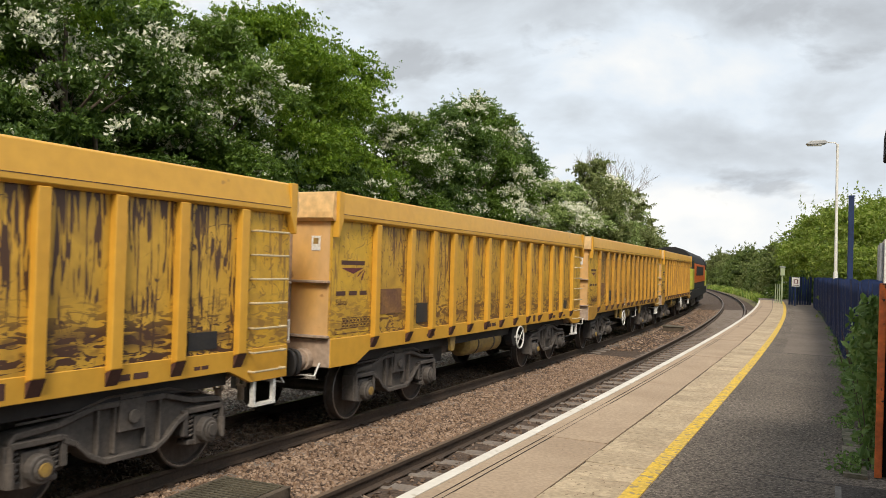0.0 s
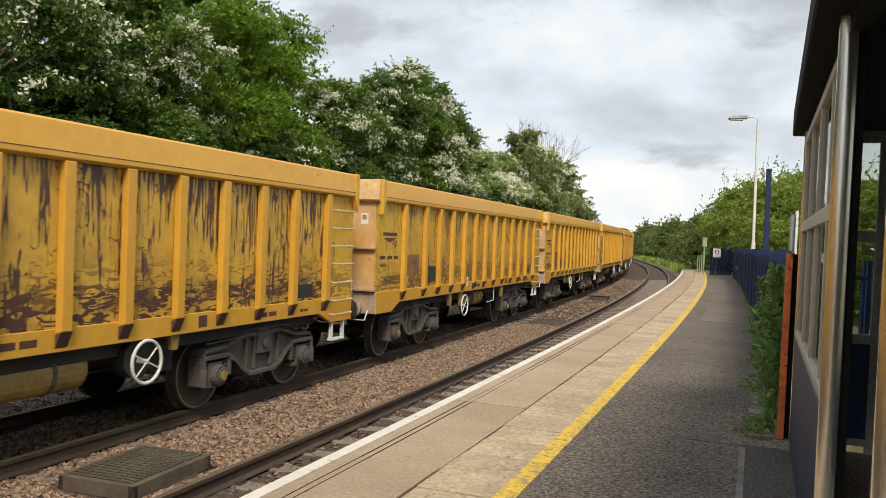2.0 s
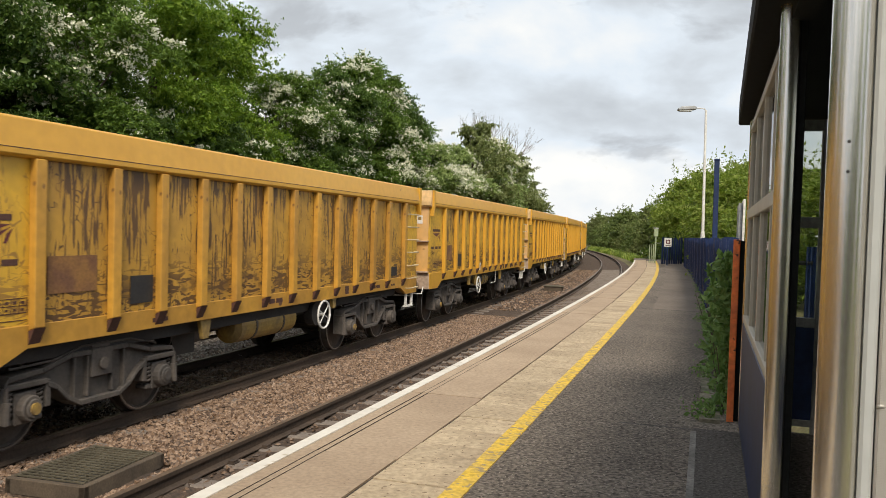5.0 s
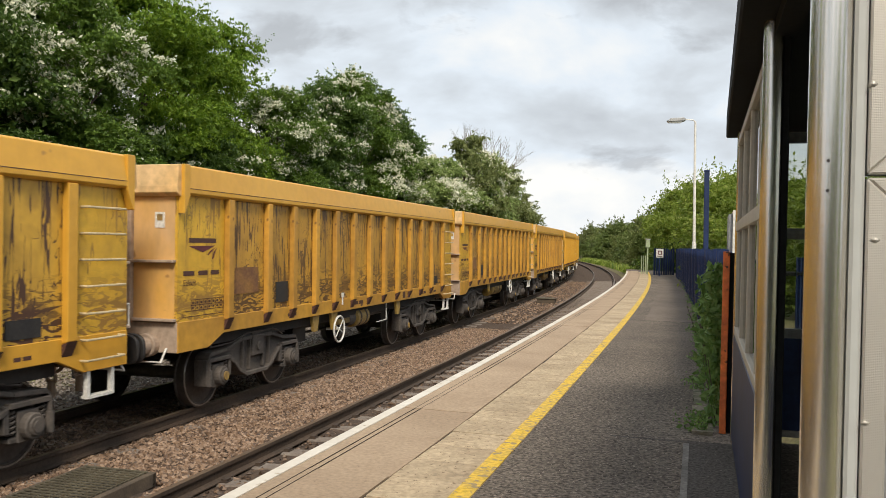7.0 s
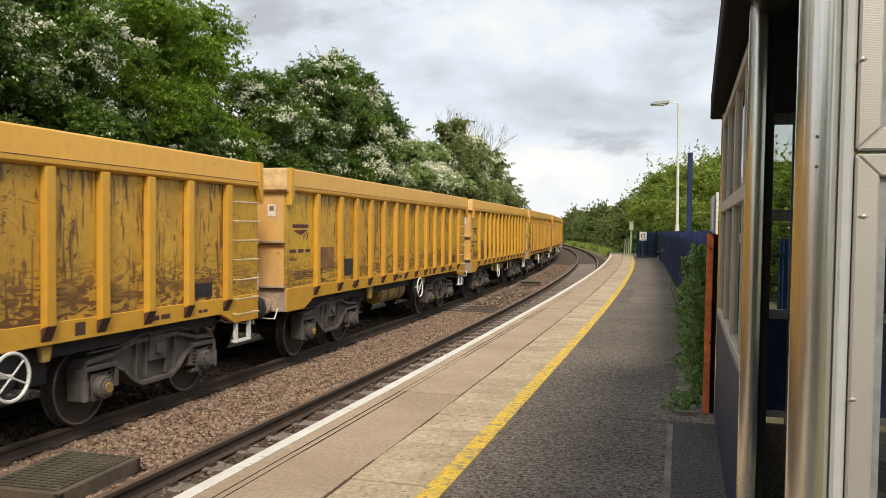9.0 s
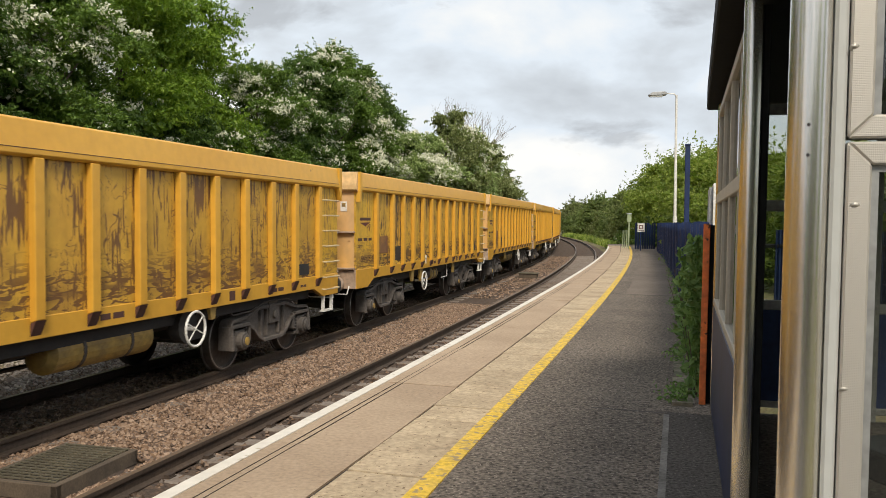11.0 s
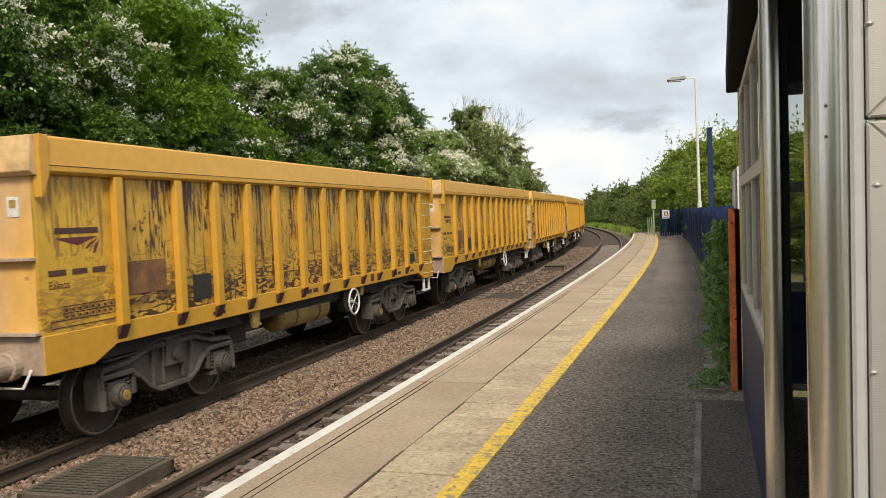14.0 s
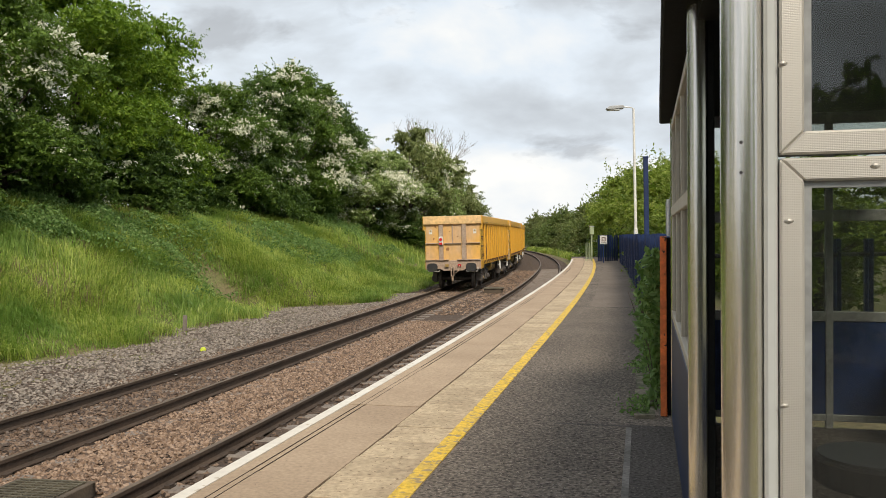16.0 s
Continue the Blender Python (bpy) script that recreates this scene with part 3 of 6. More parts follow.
# ---- platform ----
def make_platform():
    ready("platform_wall", bar(-12, 50.0, 0.8, -2.8, -0.12, -1.3, -0.09), M_JOINT, "dark brick platform base under the paving", "platform")
    ready("platform_tarmac", bar(-12, 50.0, 0.8, -3.1, -1.296, -0.09, -0.004), M_TAR, "worn grey tarmac platform surface", "platform")
    ready("tarmac_patch", bar(-6, 6.2, 0.6, -4.6, -2.45, -0.05, 0.0), M_TAR2, "newer black tarmac patch before the shelter", "platform")
    ready("patch_seam", bar(3.9, 5.9, 0.5, -2.465, -2.425, -0.03, 0.0025), M_GREYEDGE, "pale worn seam beside the tarmac patch", "platform")
    for q, o0, o1 in ((5.95, -2.6, -1.9), (16.4, -2.55, -1.31), (24.0, -2.5, -1.31)):
        ready("tarmac_seam", bar(q, q + 0.03, 0.03, o0, o1, -0.03, -0.002), M_TAR2, "dark seam across the tarmac", "platform")
    ready("older_tarmac", bar(16.44, 50.0, 0.8, -2.56, -1.6, -0.03, -0.0022), M_TAR3, "smoother paler tarmac farther along the platform", "platform")
    ready("white_edge_line", bar(-12, 50.0, 0.5, -0.084, 0.002, -0.012, 0.004), M_LINE, "worn white line on the platform edge", "line marking")
    ready("yellow_line", bar(-12, 50.0, 0.5, -1.294, -1.178, -0.01, 0.0045), M_YLINE, "chipped yellow safety line on the paving", "line marking")
    ready("slab_bed", bar(-12, 50.0, 0.8, -1.296, 0.0, -0.09, -0.014), M_JOINT, "dark bed in the paving joints", "platform")
    rnd = random.Random(5)
    paving = tagged(new("paving"), "sandy concrete slabs along the platform edge", "paving", "", "structure")
    for width, ds, a, mt, nm, start, g in ((-0.712, 2.05, 0.0, M_SLAB, "coping_slab", -12.1, 0.004), (-1.298, 0.437, -0.728, M_SLAB2, "paving_slab", -11.85, 0.0055)):
        s = start
        while s < 49.6:
            wob = rnd.uniform(-0.006, 0.006)
            k = bar(s + g, s + ds - g, (ds - 2 * g) / 2, width + 0.002 + (wob if nm == "coping_slab" else 0), a - 0.002 + (wob if nm == "paving_slab" else 0), -0.05, rnd.uniform(-0.006, 0.0))
            part(nm, Mesh().add(*k), mt, paving)
            s += ds
    groove = tagged(new("edge_groove", Mesh().add(*bar(-12, 50, 0.5, -0.1845, -0.1805, -0.01, 0.0012)).data("edge_groove", M_JOINT)), "thin dark groove along the coping", "groove", "", "structure")
    part("groove_line", Mesh().add(*bar(-12, 50, 0.5, -0.2345, -0.2305, -0.01, 0.0012)), M_JOINT, groove)
    s = 6.25
    kb = tagged(new("edging_kerb"), "row of worn concrete edging blocks", "kerb", "", "structure")
    while s < 8.2:
        part("kerb_block", Mesh().add(*bar(s, s + 0.36, 0.18, -2.62 - rnd.uniform(0, 0.02), -2.5 + rnd.uniform(0, 0.02), -0.05, 0.012 + rnd.uniform(0, 0.02))), M_KERB, kb)
        s += 0.375
    ready("platform_ramp", strip(50.0, 56, 1.0, (-2.8, 0.0), (-0.02, -0.02)), M_TAR, "tarmac ramp off the platform end", "platform")


def make_grate():
    x, y, h = at(6.2, 3.16)
    g = thing("drain_cover", "dull steel grating on a timber catchpit beside the track", "drain cover", pose(x, y, -1.13, 0, 0, 90 - math.degrees(h) + 3) @ Matrix.Diagonal((0.94, 0.96, 1, 1)))
    part("catchpit_frame", Mesh().box(-0.66, 0.66, -0.44, -0.37, 0, 0.15).box(-0.66, 0.66, 0.37, 0.44, 0, 0.15).box(-0.66, -0.59, -0.44, 0.44, 0, 0.148).box(0.59, 0.66, -0.44, 0.44, 0, 0.148), M_WOOD, g, bevel=0.008)
    bars = Mesh()
    for i in range(16):
        xx = -0.58 + i * 1.16 / 15
        bars.box(xx - 0.011, xx + 0.011, -0.38, 0.38, 0.152, 0.165)
    for j in range(7):
        yy = -0.36 + j * 0.12
        bars.box(-0.6, 0.6, yy - 0.005, yy + 0.005, 0.15, 0.162)
    part("grating", bars, M_GRATE, g)
    part("pit_floor", Mesh().box(-0.6, 0.6, -0.38, 0.38, 0.0, 0.02), M_DARK, g)
    x, y, h = at(36.5, 3.2)
    b = thing("track_box", "small weathered cable box on the ballast", "junction box", pose(x, y, -1.13, 0, 0, 90 - math.degrees(h)))
    part("box_body", Mesh().box(-0.3, 0.3, -0.4, 0.4, 0, 0.2), M_WOOD, b, bevel=0.01)
    part("box_lid", Mesh().box(-0.34, 0.34, -0.44, 0.44, 0.2, 0.24), M_GRATE, b, bevel=0.01)


# ---- wagons ----
LENGTH, PITCH, HALF = 12.65, 13.6, 1.26
TOP = 3.30
RIBS = [1.16] + [2.28 + 0.845 * i for i in range(11)] + [11.7]
WX = LENGTH / 2


def text_mesh(body, size, material, name="lettering"):
    cu = bpy.data.curves.new(name, "FONT")
    cu.body, cu.size, cu.extrude = body, size, 0.001
    ob = bpy.data.objects.new(name, cu)
    scene.collection.objects.link(ob)
    bpy.context.view_layer.update()
    me = bpy.data.meshes.new_from_object(ob.evaluated_get(bpy.context.evaluated_depsgraph_get()))
    bpy.data.objects.remove(ob)
    me.materials.append(material)
    return me


def make_wheelset(x, parent):
    m = Mesh()
    prof = [(0.0, 0.05), (0.40, 0.035), (0.415, 0.065), (0.46, 0.068), (0.46, -0.045), (0.485, -0.05), (0.485, -0.07), (0.41, -0.075), (0.39, -0.02), (0.0, -0.03)]
    for side in (-1, 1):
        n = 28
        v, f = [], []
        for r, d in prof:
            for i in range(n):
                a = math.tau * i / n
                v.append((r * math.cos(a), side * (0.755 + d), r * math.sin(a)))
        k = len(prof)
        for j in range(k - 1):
            for i in range(n):
                f.append((j * n + i, j * n + (i + 1) % n, (j + 1) * n + (i + 1) % n, (j + 1) * n + i))
        m.add(v, f)
    m.tube((0, -0.75, 0), (0, 0.75, 0), 0.085, 12)
    w = part("wheelset", m, M_WHEEL, parent, "dark steel wheelset with a worn rim", at_pose=pose(x, 0, 0.46))
    for side in (-1, 1):
        part("rim", Mesh().ring((0, side * 0.822, 0), 0.437, 0.010, "y", 28, 6), M_TREAD, w, "bright worn wheel rim")
    return w


def make_bogie(x, parent):
    """A cast bogie: fish-bellied side frames with flanges and webs, sprung axle boxes, bolster and brake gear."""
    b = part("bogie", Mesh().box(-0.24, 0.24, -0.95, 0.95, 0.50, 0.80).tube((0, 0, 0.75), (0, 0, 0.98), 0.25, 16), M_BOGIE, parent, "dusty cast steel bogie", 0.015, pose(x, 0, 0))
    belly = [(-0.80, 0.66), (-0.66, 0.60), (-0.50, 0.46), (-0.32, 0.37), (0.32, 0.37), (0.50, 0.46), (0.66, 0.60), (0.80, 0.66)]
    crest = [(1.36, 0.70), (1.30, 0.77), (0.86, 0.80), (0.46, 0.90), (-0.46, 0.90), (-0.86, 0.80), (-1.30, 0.77), (-1.36, 0.70)]
    for sd in (-1, 1):
        y = sd * 1.0
        f = Mesh().prism([(-1.36, 0.64)] + belly + [(1.36, 0.64)] + crest, y - 0.045, y + 0.045)
        for edge, t in ((crest, 0.028), (belly, 0.03)):
            for (xa, za), (xb, zb) in zip(edge, edge[1:]):
                f.prism([(xa, za - t), (xb, zb - t), (xb, zb + t), (xa, za + t)], y - 0.11, y + 0.11)
        for px in (-0.40, -0.20, 0.20, 0.40):
            f.box(px - 0.016, px + 0.016, y - 0.1, y + 0.1, 0.42, 0.87)
        f.box(-0.17, 0.17, y - 0.12, y + 0.13, 0.62, 0.93)
        for px in (-1.07, 1.07):
            for q in (-0.29, 0.29):
                f.box(px + q - 0.035, px + q + 0.035, y - 0.1, y + 0.1, 0.34 if abs(px + q) > 1.07 else 0.42, 0.70)
        part("side_frame", f, M_BOGIE, b, "dusty fish-bellied side frame", 0.008)
        part("side_bearer", Mesh().box(-0.15, 0.15, y - 0.1, y + 0.1, 0.93, 0.99).tube((0.0, y + sd * 0.125, 0.76), (0.0, y + sd * 0.155, 0.76), 0.07, 12), M_BOGIE, b, bevel=0.008)
        for px in (-1.07, 1.07):
            ax = Mesh().box(px - 0.145, px + 0.145, y - 0.09, y + 0.09, 0.30, 0.62).box(px - 0.24, px + 0.24, y - 0.08, y + 0.08, 0.31, 0.37)
            ax.tube((px, y, 0.46), (px, y + sd * 0.18, 0.46), 0.135, 16).tube((px, y + sd * 0.18, 0.46), (px, y + sd * 0.205, 0.46), 0.10, 16)
            part("axle_box", ax, M_BOGIE, b, "dusty axle box", 0.012)
            part("axle_cap", Mesh().tube((px, y + sd * 0.205, 0.46), (px, y + sd * 0.222, 0.46), 0.062, 12), M_YCAP if px < 0 else M_BOGIE, b, "round axle cap")
            for q in (-0.2, 0.2):
                coil = [(px + q + 0.052 * math.cos(a * 0.9), y + sd * 0.03 + 0.052 * math.sin(a * 0.9), 0.38 + a * 0.0072) for a in range(0, 43)]
                part("spring", Mesh().pipe(coil, 0.016, 4), M_BOGIE, b)
            for z0, z1 in ((0.66, 0.72),):
                part("spring_cap", Mesh().box(px - 0.27, px + 0.27, y - 0.12, y + 0.12, z0, z1), M_BOGIE, b, bevel=0.01)
            part("damper", Mesh().tube((px + math.copysign(0.27, px), y + sd * 0.1, 0.34), (px + math.copysign(0.27, px), y + sd * 0.1, 0.56), 0.045, 10).tube((px + math.copysign(0.27, px), y + sd * 0.1, 0.56), (px + math.copysign(0.27, px), y + sd * 0.1, 0.70), 0.028, 10), M_BOGIE, b)
            part("brake_block", Mesh().box(px - math.copysign(0.5, px) - 0.04, px - math.copysign(0.5, px) + 0.04, y * 0.755 - 0.05, y * 0.755 + 0.05, 0.3, 0.66), M_BOGIE, b, bevel=0.01)
        part("brake_pipe", Mesh().pipe([(-1.25, y + sd * 0.05, 0.86), (-0.7, y + sd * 0.08, 0.88), (-0.3, y + sd * 0.1, 0.98), (0.5, y + sd * 0.09, 0.97), (1.0, y + sd * 0.05, 0.87)], 0.014, 6), M_BOGIE, b)
    part("brake_beam", Mesh().tube((-0.55, -0.7, 0.4), (-0.55, 0.7, 0.4), 0.04, 8), M_BOGIE, b)
    part("brake_beam", Mesh().tube((0.55, -0.7, 0.4), (0.55, 0.7, 0.4), 0.04, 8), M_BOGIE, b)
    return b


M_YCAP = mat("grimy_yellow_cap", (0.42, 0.27, 0.06), 0.6, 0, (0.14, 0.09, 0.05), 10, 0.8, 40)
WHEELSETS = []



def make_wagon(tank_first):
    """One wagon; tank_first: the long tank stands behind the handbrake wheel, else a short one ahead of it."""
    w = thing("open_box_wagon", "yellow bogie open box wagon with scraped ribbed sides", "wagon", group="wagons in the train")
    # floor and tub lining
    part("tub_floor", Mesh().box(-WX + 0.1, WX - 0.1, -HALF + 0.12, HALF - 0.12, 1.18, 1.28), M_INSIDE, w, "worn steel tub floor")
    part("underframe", Mesh().box(-WX + 0.3, WX - 0.3, -0.22, 0.22, 0.92, 1.18).box(-WX + 1.6, WX - 1.6, -0.95, -0.8, 1.0, 1.18).box(-WX + 1.6, WX - 1.6, 0.8, 0.95, 1.0, 1.18).box(-1.9, -1.7, -1.1, 1.1, 0.98, 1.18).box(1.7, 1.9, -1.1, 1.1, 0.98, 1.18), M_DARK, w, "dark steel underframe")
    top_side = [(HALF + 0.05, TOP - 0.385), (HALF + 0.09, TOP - 0.36), (HALF + 0.09, TOP - 0.30), (HALF + 0.05, TOP - 0.02), (HALF + 0.02, TOP), (HALF - 0.08, TOP), (HALF - 0.08, TOP - 0.385)]
    ribs_data = Mesh().prism([(0.0, 1.25), (0.0, TOP - 0.385), (0.085, TOP - 0.385), (0.085, 1.28)], -0.07, 0.07, "x").data("rib", M_YEL, 0.008)
    foot_data = Mesh().prism([(0.013, 1.12), (0.013, 1.249), (0.085, 1.279)], -0.075, 0.075, "x").data("rib_foot", M_MARK)
    edges = [0.0] + RIBS + [LENGTH]
    for sd in (-1, 1):
        flip = pose(0, 0, 0, 0, 0, 0 if sd > 0 else 180)
        part("top_rail", Mesh().prism([(sd * a, z) for a, z in top_side], -WX, WX, "x"), M_YEL, w, "deep folded yellow top rail", 0.006)
        part("rail_seam", Mesh().box(-WX + 0.1, WX - 0.1, *sorted((sd * (HALF + 0.08), sd * (HALF + 0.0925))), TOP - 0.305, TOP - 0.298), M_MARK, w, "dark fold line")
        part("solebar", Mesh().box(-WX + 0.9, WX - 0.9, *sorted((sd * 0.98, sd * 1.08)), 0.9, 1.12), M_DARK, w, "dark solebar", 0.008)
        part("side_lining", Mesh().box(-WX + 0.05, WX - 0.05, *sorted((sd * (HALF - 0.08), sd * (HALF - 0.045))), 1.25, TOP - 0.38), M_INSIDE, w, "worn inner lining")
        part("side_sill", Mesh().prism([(-WX, 0.92), (-WX, 1.31), (WX, 1.31), (WX, 0.92), (WX - 0.7, 0.92), (WX - 1.08, 1.08), (-WX + 1.08, 1.08), (-WX + 0.7, 0.92)], *sorted((sd * (HALF - 0.06), sd * (HALF + 0.012)))), M_YEL, w, "yellow side sill with dropped ends", 0.006)
        for a, b in zip(edges, edges[1:]):
            mid, half = (a + b) / 2 - WX, (b - a) / 2
            # a panel's own space is centred on it, so that its wear is its own
            part("side_panel", Mesh().box(-half, half, -0.02, 0.02, -0.82, 0.825), M_PANEL if 0.5 < a < LENGTH - 1.3 else M_PANEL_CLEAN, w, "scraped yellow side panel", at_pose=pose(mid, sd * (HALF - 0.022), 2.115))
        for a in RIBS:
            m = pose(a - WX, sd * HALF, 0, 0, 0, 0 if sd > 0 else 180)
            part("rib", ribs_data, M_YEL, w, at_pose=m)
            part("rib_foot", foot_data, M_MARK, w, at_pose=m)
        part("corner_gusset", Mesh().prism([(-WX - 0.005, TOP), (-WX + 0.12, TOP), (-WX + 0.12, TOP - 0.4), (-WX + 0.02, TOP - 0.62), (-WX - 0.005, TOP - 0.62)], *sorted((sd * (HALF + 0.002), sd * (HALF + 0.096)))), M_YEL, w, bevel=0.006)
        part("corner_gusset", Mesh().prism([(WX + 0.005, TOP), (WX - 0.12, TOP), (WX - 0.12, TOP - 0.4), (WX - 0.02, TOP - 0.62), (WX + 0.005, TOP - 0.62)], *sorted((sd * (HALF + 0.002), sd * (HALF + 0.096)))), M_YEL, w, bevel=0.006)
        for px, sz, mt, nm in ((-WX + 1.75, 0.42, M_RUST, "rusty_plate"), (-WX + 2.8, 0.26, M_DARK, "data_plate")):
            part(nm, Mesh().box(px - sz, px + sz * 0.7, *sorted((sd * (HALF - 0.004), sd * (HALF + 0.006))), 1.78 - sz * 0.45, 1.78 + sz * 0.45) if nm == "rusty_plate" else Mesh().box(px - 0.2, px + 0.2, *sorted((sd * (HALF - 0.004), sd * (HALF + 0.012))), 1.4, 1.72), mt, w)
        part("bin_label", Mesh().box(WX - 1.75, WX - 1.3, *sorted((sd * (HALF - 0.004), sd * (HALF + 0.008))), 1.36, 1.55), M_DARK, w, "dark stencilled plate")
        # ladder at the leading end
        for k, z in enumerate((1.05, 1.27, 1.55, 1.84, 2.12, 2.4, 2.68)):
            y0, y1 = sd * (HALF + 0.0), sd * (HALF + 0.10)
            part("ladder_rung", Mesh().pipe([(WX - 0.75, y0, z), (WX - 0.75, y1, z), (WX - 0.16, y1, z), (WX - 0.16, y0, z)], 0.014, 8), M_RUNG, w, "pale steel ladder rung")
        part("end_grab", Mesh().pipe([(WX + 0.02, sd * (HALF - 0.06), 1.35), (WX + 0.11, sd * (HALF - 0.06), 1.35), (WX + 0.11, sd * (HALF - 0.06), 1.6), (WX + 0.02, sd * (HALF - 0.06), 1.6)], 0.014, 8), M_WHITE, w, "white grab handle")
        part("foot_step", Mesh().box(WX - 0.62, WX - 0.57, *sorted((sd * (HALF - 0.06), sd * (HALF - 0.01))), 0.62, 0.96).box(WX - 0.24, WX - 0.19, *sorted((sd * (HALF - 0.06), sd * (HALF - 0.01))), 0.62, 0.96).box(WX - 0.6, WX - 0.2, *sorted((sd * (HALF - 0.1), sd * HALF)), 0.62, 0.65), M_WHITE, w, "white painted foot step")
        # writing on the trailing panel
        mk = pose(-WX + (0.1 if sd < 0 else 1.08), sd * (HALF + 0.0005), -0.1, 90, 0, 0 if sd < 0 else 180)
        part("logo_bar", Mesh().box(0.14, 0.78, 2.415, 2.475, 0, 0.0015), M_MARK, w, "worn brown bar above the swoosh", at_pose=mk)
        part("logo_stripes", Mesh().add([(0.14, 2.37, 0), (0.77, 2.38, 0), (0.60, 2.33, 0), (0.46, 2.29, 0), (0.78, 2.36, 0), (0.64, 2.31, 0), (0.56, 2.25, 0), (0.60, 2.25, 0), (0.80, 2.35, 0), (0.72, 2.29, 0), (0.68, 2.20, 0), (0.72, 2.20, 0)], [(0, 1, 2, 3), (4, 5, 6, 7), (8, 9, 10, 11)]), M_LOGO, w, "faded red swoosh", at_pose=mk @ pose(0, 0, 0.001))
        part("type_lettering", TXT["type"], M_MARK, w, at_pose=mk @ pose(0.02, 1.86, 0))
        for x0, wd in ((0.02, 0.25), (0.36, 0.22), (0.66, 0.2)):
            part("number_bar", Mesh().box(x0, x0 + wd, 1.99, 2.05, 0, 0.0012), M_MARK, w, at_pose=mk)
        grid = Mesh()
        for z in (1.46, 1.53, 1.60, 1.67):
            grid.box(0.02 if z < 1.6 else 0.2, 0.98, z, z + 0.008, 0, 0.0015)
        for k in range(9):
            grid.box(0.2 + k * 0.0965, 0.208 + k * 0.0965, 1.53, 1.675, 0, 0.0015)
        grid.box(0.02, 0.028, 1.46, 1.54, 0, 0.0015)
        for k in range(8):
            grid.box(0.225 + k * 0.0965, 0.27 + k * 0.0965, 1.62, 1.65, 0, 0.0015).box(0.225 + k * 0.0965, 0.265 + k * 0.0965, 1.555, 1.58, 0, 0.0015)
        part("load_table", grid, M_MARK, w, "stencilled load table", at_pose=mk)
        # buffers, bogies and brake gear
        for e in (-1, 1):
            bx = e * WX
            bf = part("buffer", Mesh().tube((bx, sd * 0.87, 1.02), (bx + e * 0.12, sd * 0.87, 1.02), 0.15, 18).tube((bx + e * 0.12, sd * 0.87, 1.02), (bx + e * 0.34, sd * 0.87, 1.02), 0.115, 18), M_BEAM, w, "grey beige buffer", 0.01)
            head = Mesh()
            rim = []
            for i in range(26):
                t = math.tau * i / 26
                cx, cz = math.cos(t), math.sin(t)
                rim.append((sd * 0.87 + math.copysign(abs(cx) ** 0.6, cx) * 0.235, 1.02 + math.copysign(abs(cz) ** 0.7, cz) * 0.185))
            head.prism(rim, *sorted((bx + e * 0.40, bx + e * 0.455)), axis="x").tube((bx + e * 0.34, sd * 0.87, 1.02), (bx + e * 0.41, sd * 0.87, 1.02), 0.1, 16)
            part("buffer_head", head, M_DARK, bf, "black oval buffer head", 0.012)
            part("shunter_handle", Mesh().pipe([(bx + e * 0.02, sd * 0.62, 0.86), (bx + e * 0.14, sd * 0.62, 0.82), (bx + e * 0.14, sd * 1.12, 0.82), (bx + e * 0.02, sd * 1.12, 0.98)], 0.014, 8), M_WHITE, w, "white bent handrail")
    # ends
    for e in (-1, 1):
        bx = e * WX
        lo, hi = sorted((bx, bx - e * 0.05))
        part("end_panel", Mesh().box(lo, hi, -HALF + 0.01, HALF - 0.01, 1.30, TOP - 0.38), M_ENDP, w, "faded end panel streaked with rust")
        part("end_beam", Mesh().prism([(-HALF, 0.92), (-HALF, 1.31), (HALF, 1.31), (HALF, 0.92), (0.55, 0.92), (0.45, 0.85), (-0.45, 0.85), (-0.55, 0.92)], *sorted((bx + e * 0.012, bx - e * 0.1)), axis="x"), M_BEAM, w, "pale headstock", 0.01)
        tb = [(0.04, TOP - 0.40), (0.10, TOP - 0.36), (0.10, TOP - 0.28), (0.07, TOP - 0.01), (0.0, TOP), (-0.08, TOP), (-0.08, TOP - 0.40)]
        part("end_top_rail", Mesh().prism([(bx + e * a, z) for a, z in tb], -HALF - 0.05, HALF + 0.05), M_ENDY, w, "faded yellow end rail", 0.006)
        for yy in (-0.52, 0.52):
            part("end_post", Mesh().box(*sorted((bx, bx + e * 0.075)), yy - 0.1, yy + 0.1, 1.3, TOP - 0.39), M_BEAM, w, "wide pale end post", 0.01)
        part("end_stiffener", Mesh().box(*sorted((bx, bx + e * 0.04)), -0.03, 0.03, 2.09, TOP - 0.39), M_BEAM, w, "narrow stiffener", 0.006)
        for z, ys in ((2.06, ((-1.24, -0.6), (-0.38, 0.38), (0.6, 1.24))), (1.32, ((-1.25, -0.2), (0.2, 1.25)))):
            for a, b in ys:
                part("end_shelf", Mesh().box(*sorted((bx, bx + e * 0.085)), a, b, z, z + 0.035), M_BEAM, w, "narrow ledge", 0.005)
        for yy in (-1.0, 1.0):
            pl = part("warning_plate", Mesh().box(*sorted((bx + e * 0.0, bx + e * 0.008)), yy - 0.07, yy + 0.07, 2.5, 2.7), M_WHITE, w, "small white notice")
            part("warning_mark", Mesh().box(*sorted((bx + e * 0.008, bx + e * 0.011)), yy - 0.04, yy + 0.04, 2.59, 2.67), M_YCAP, pl)
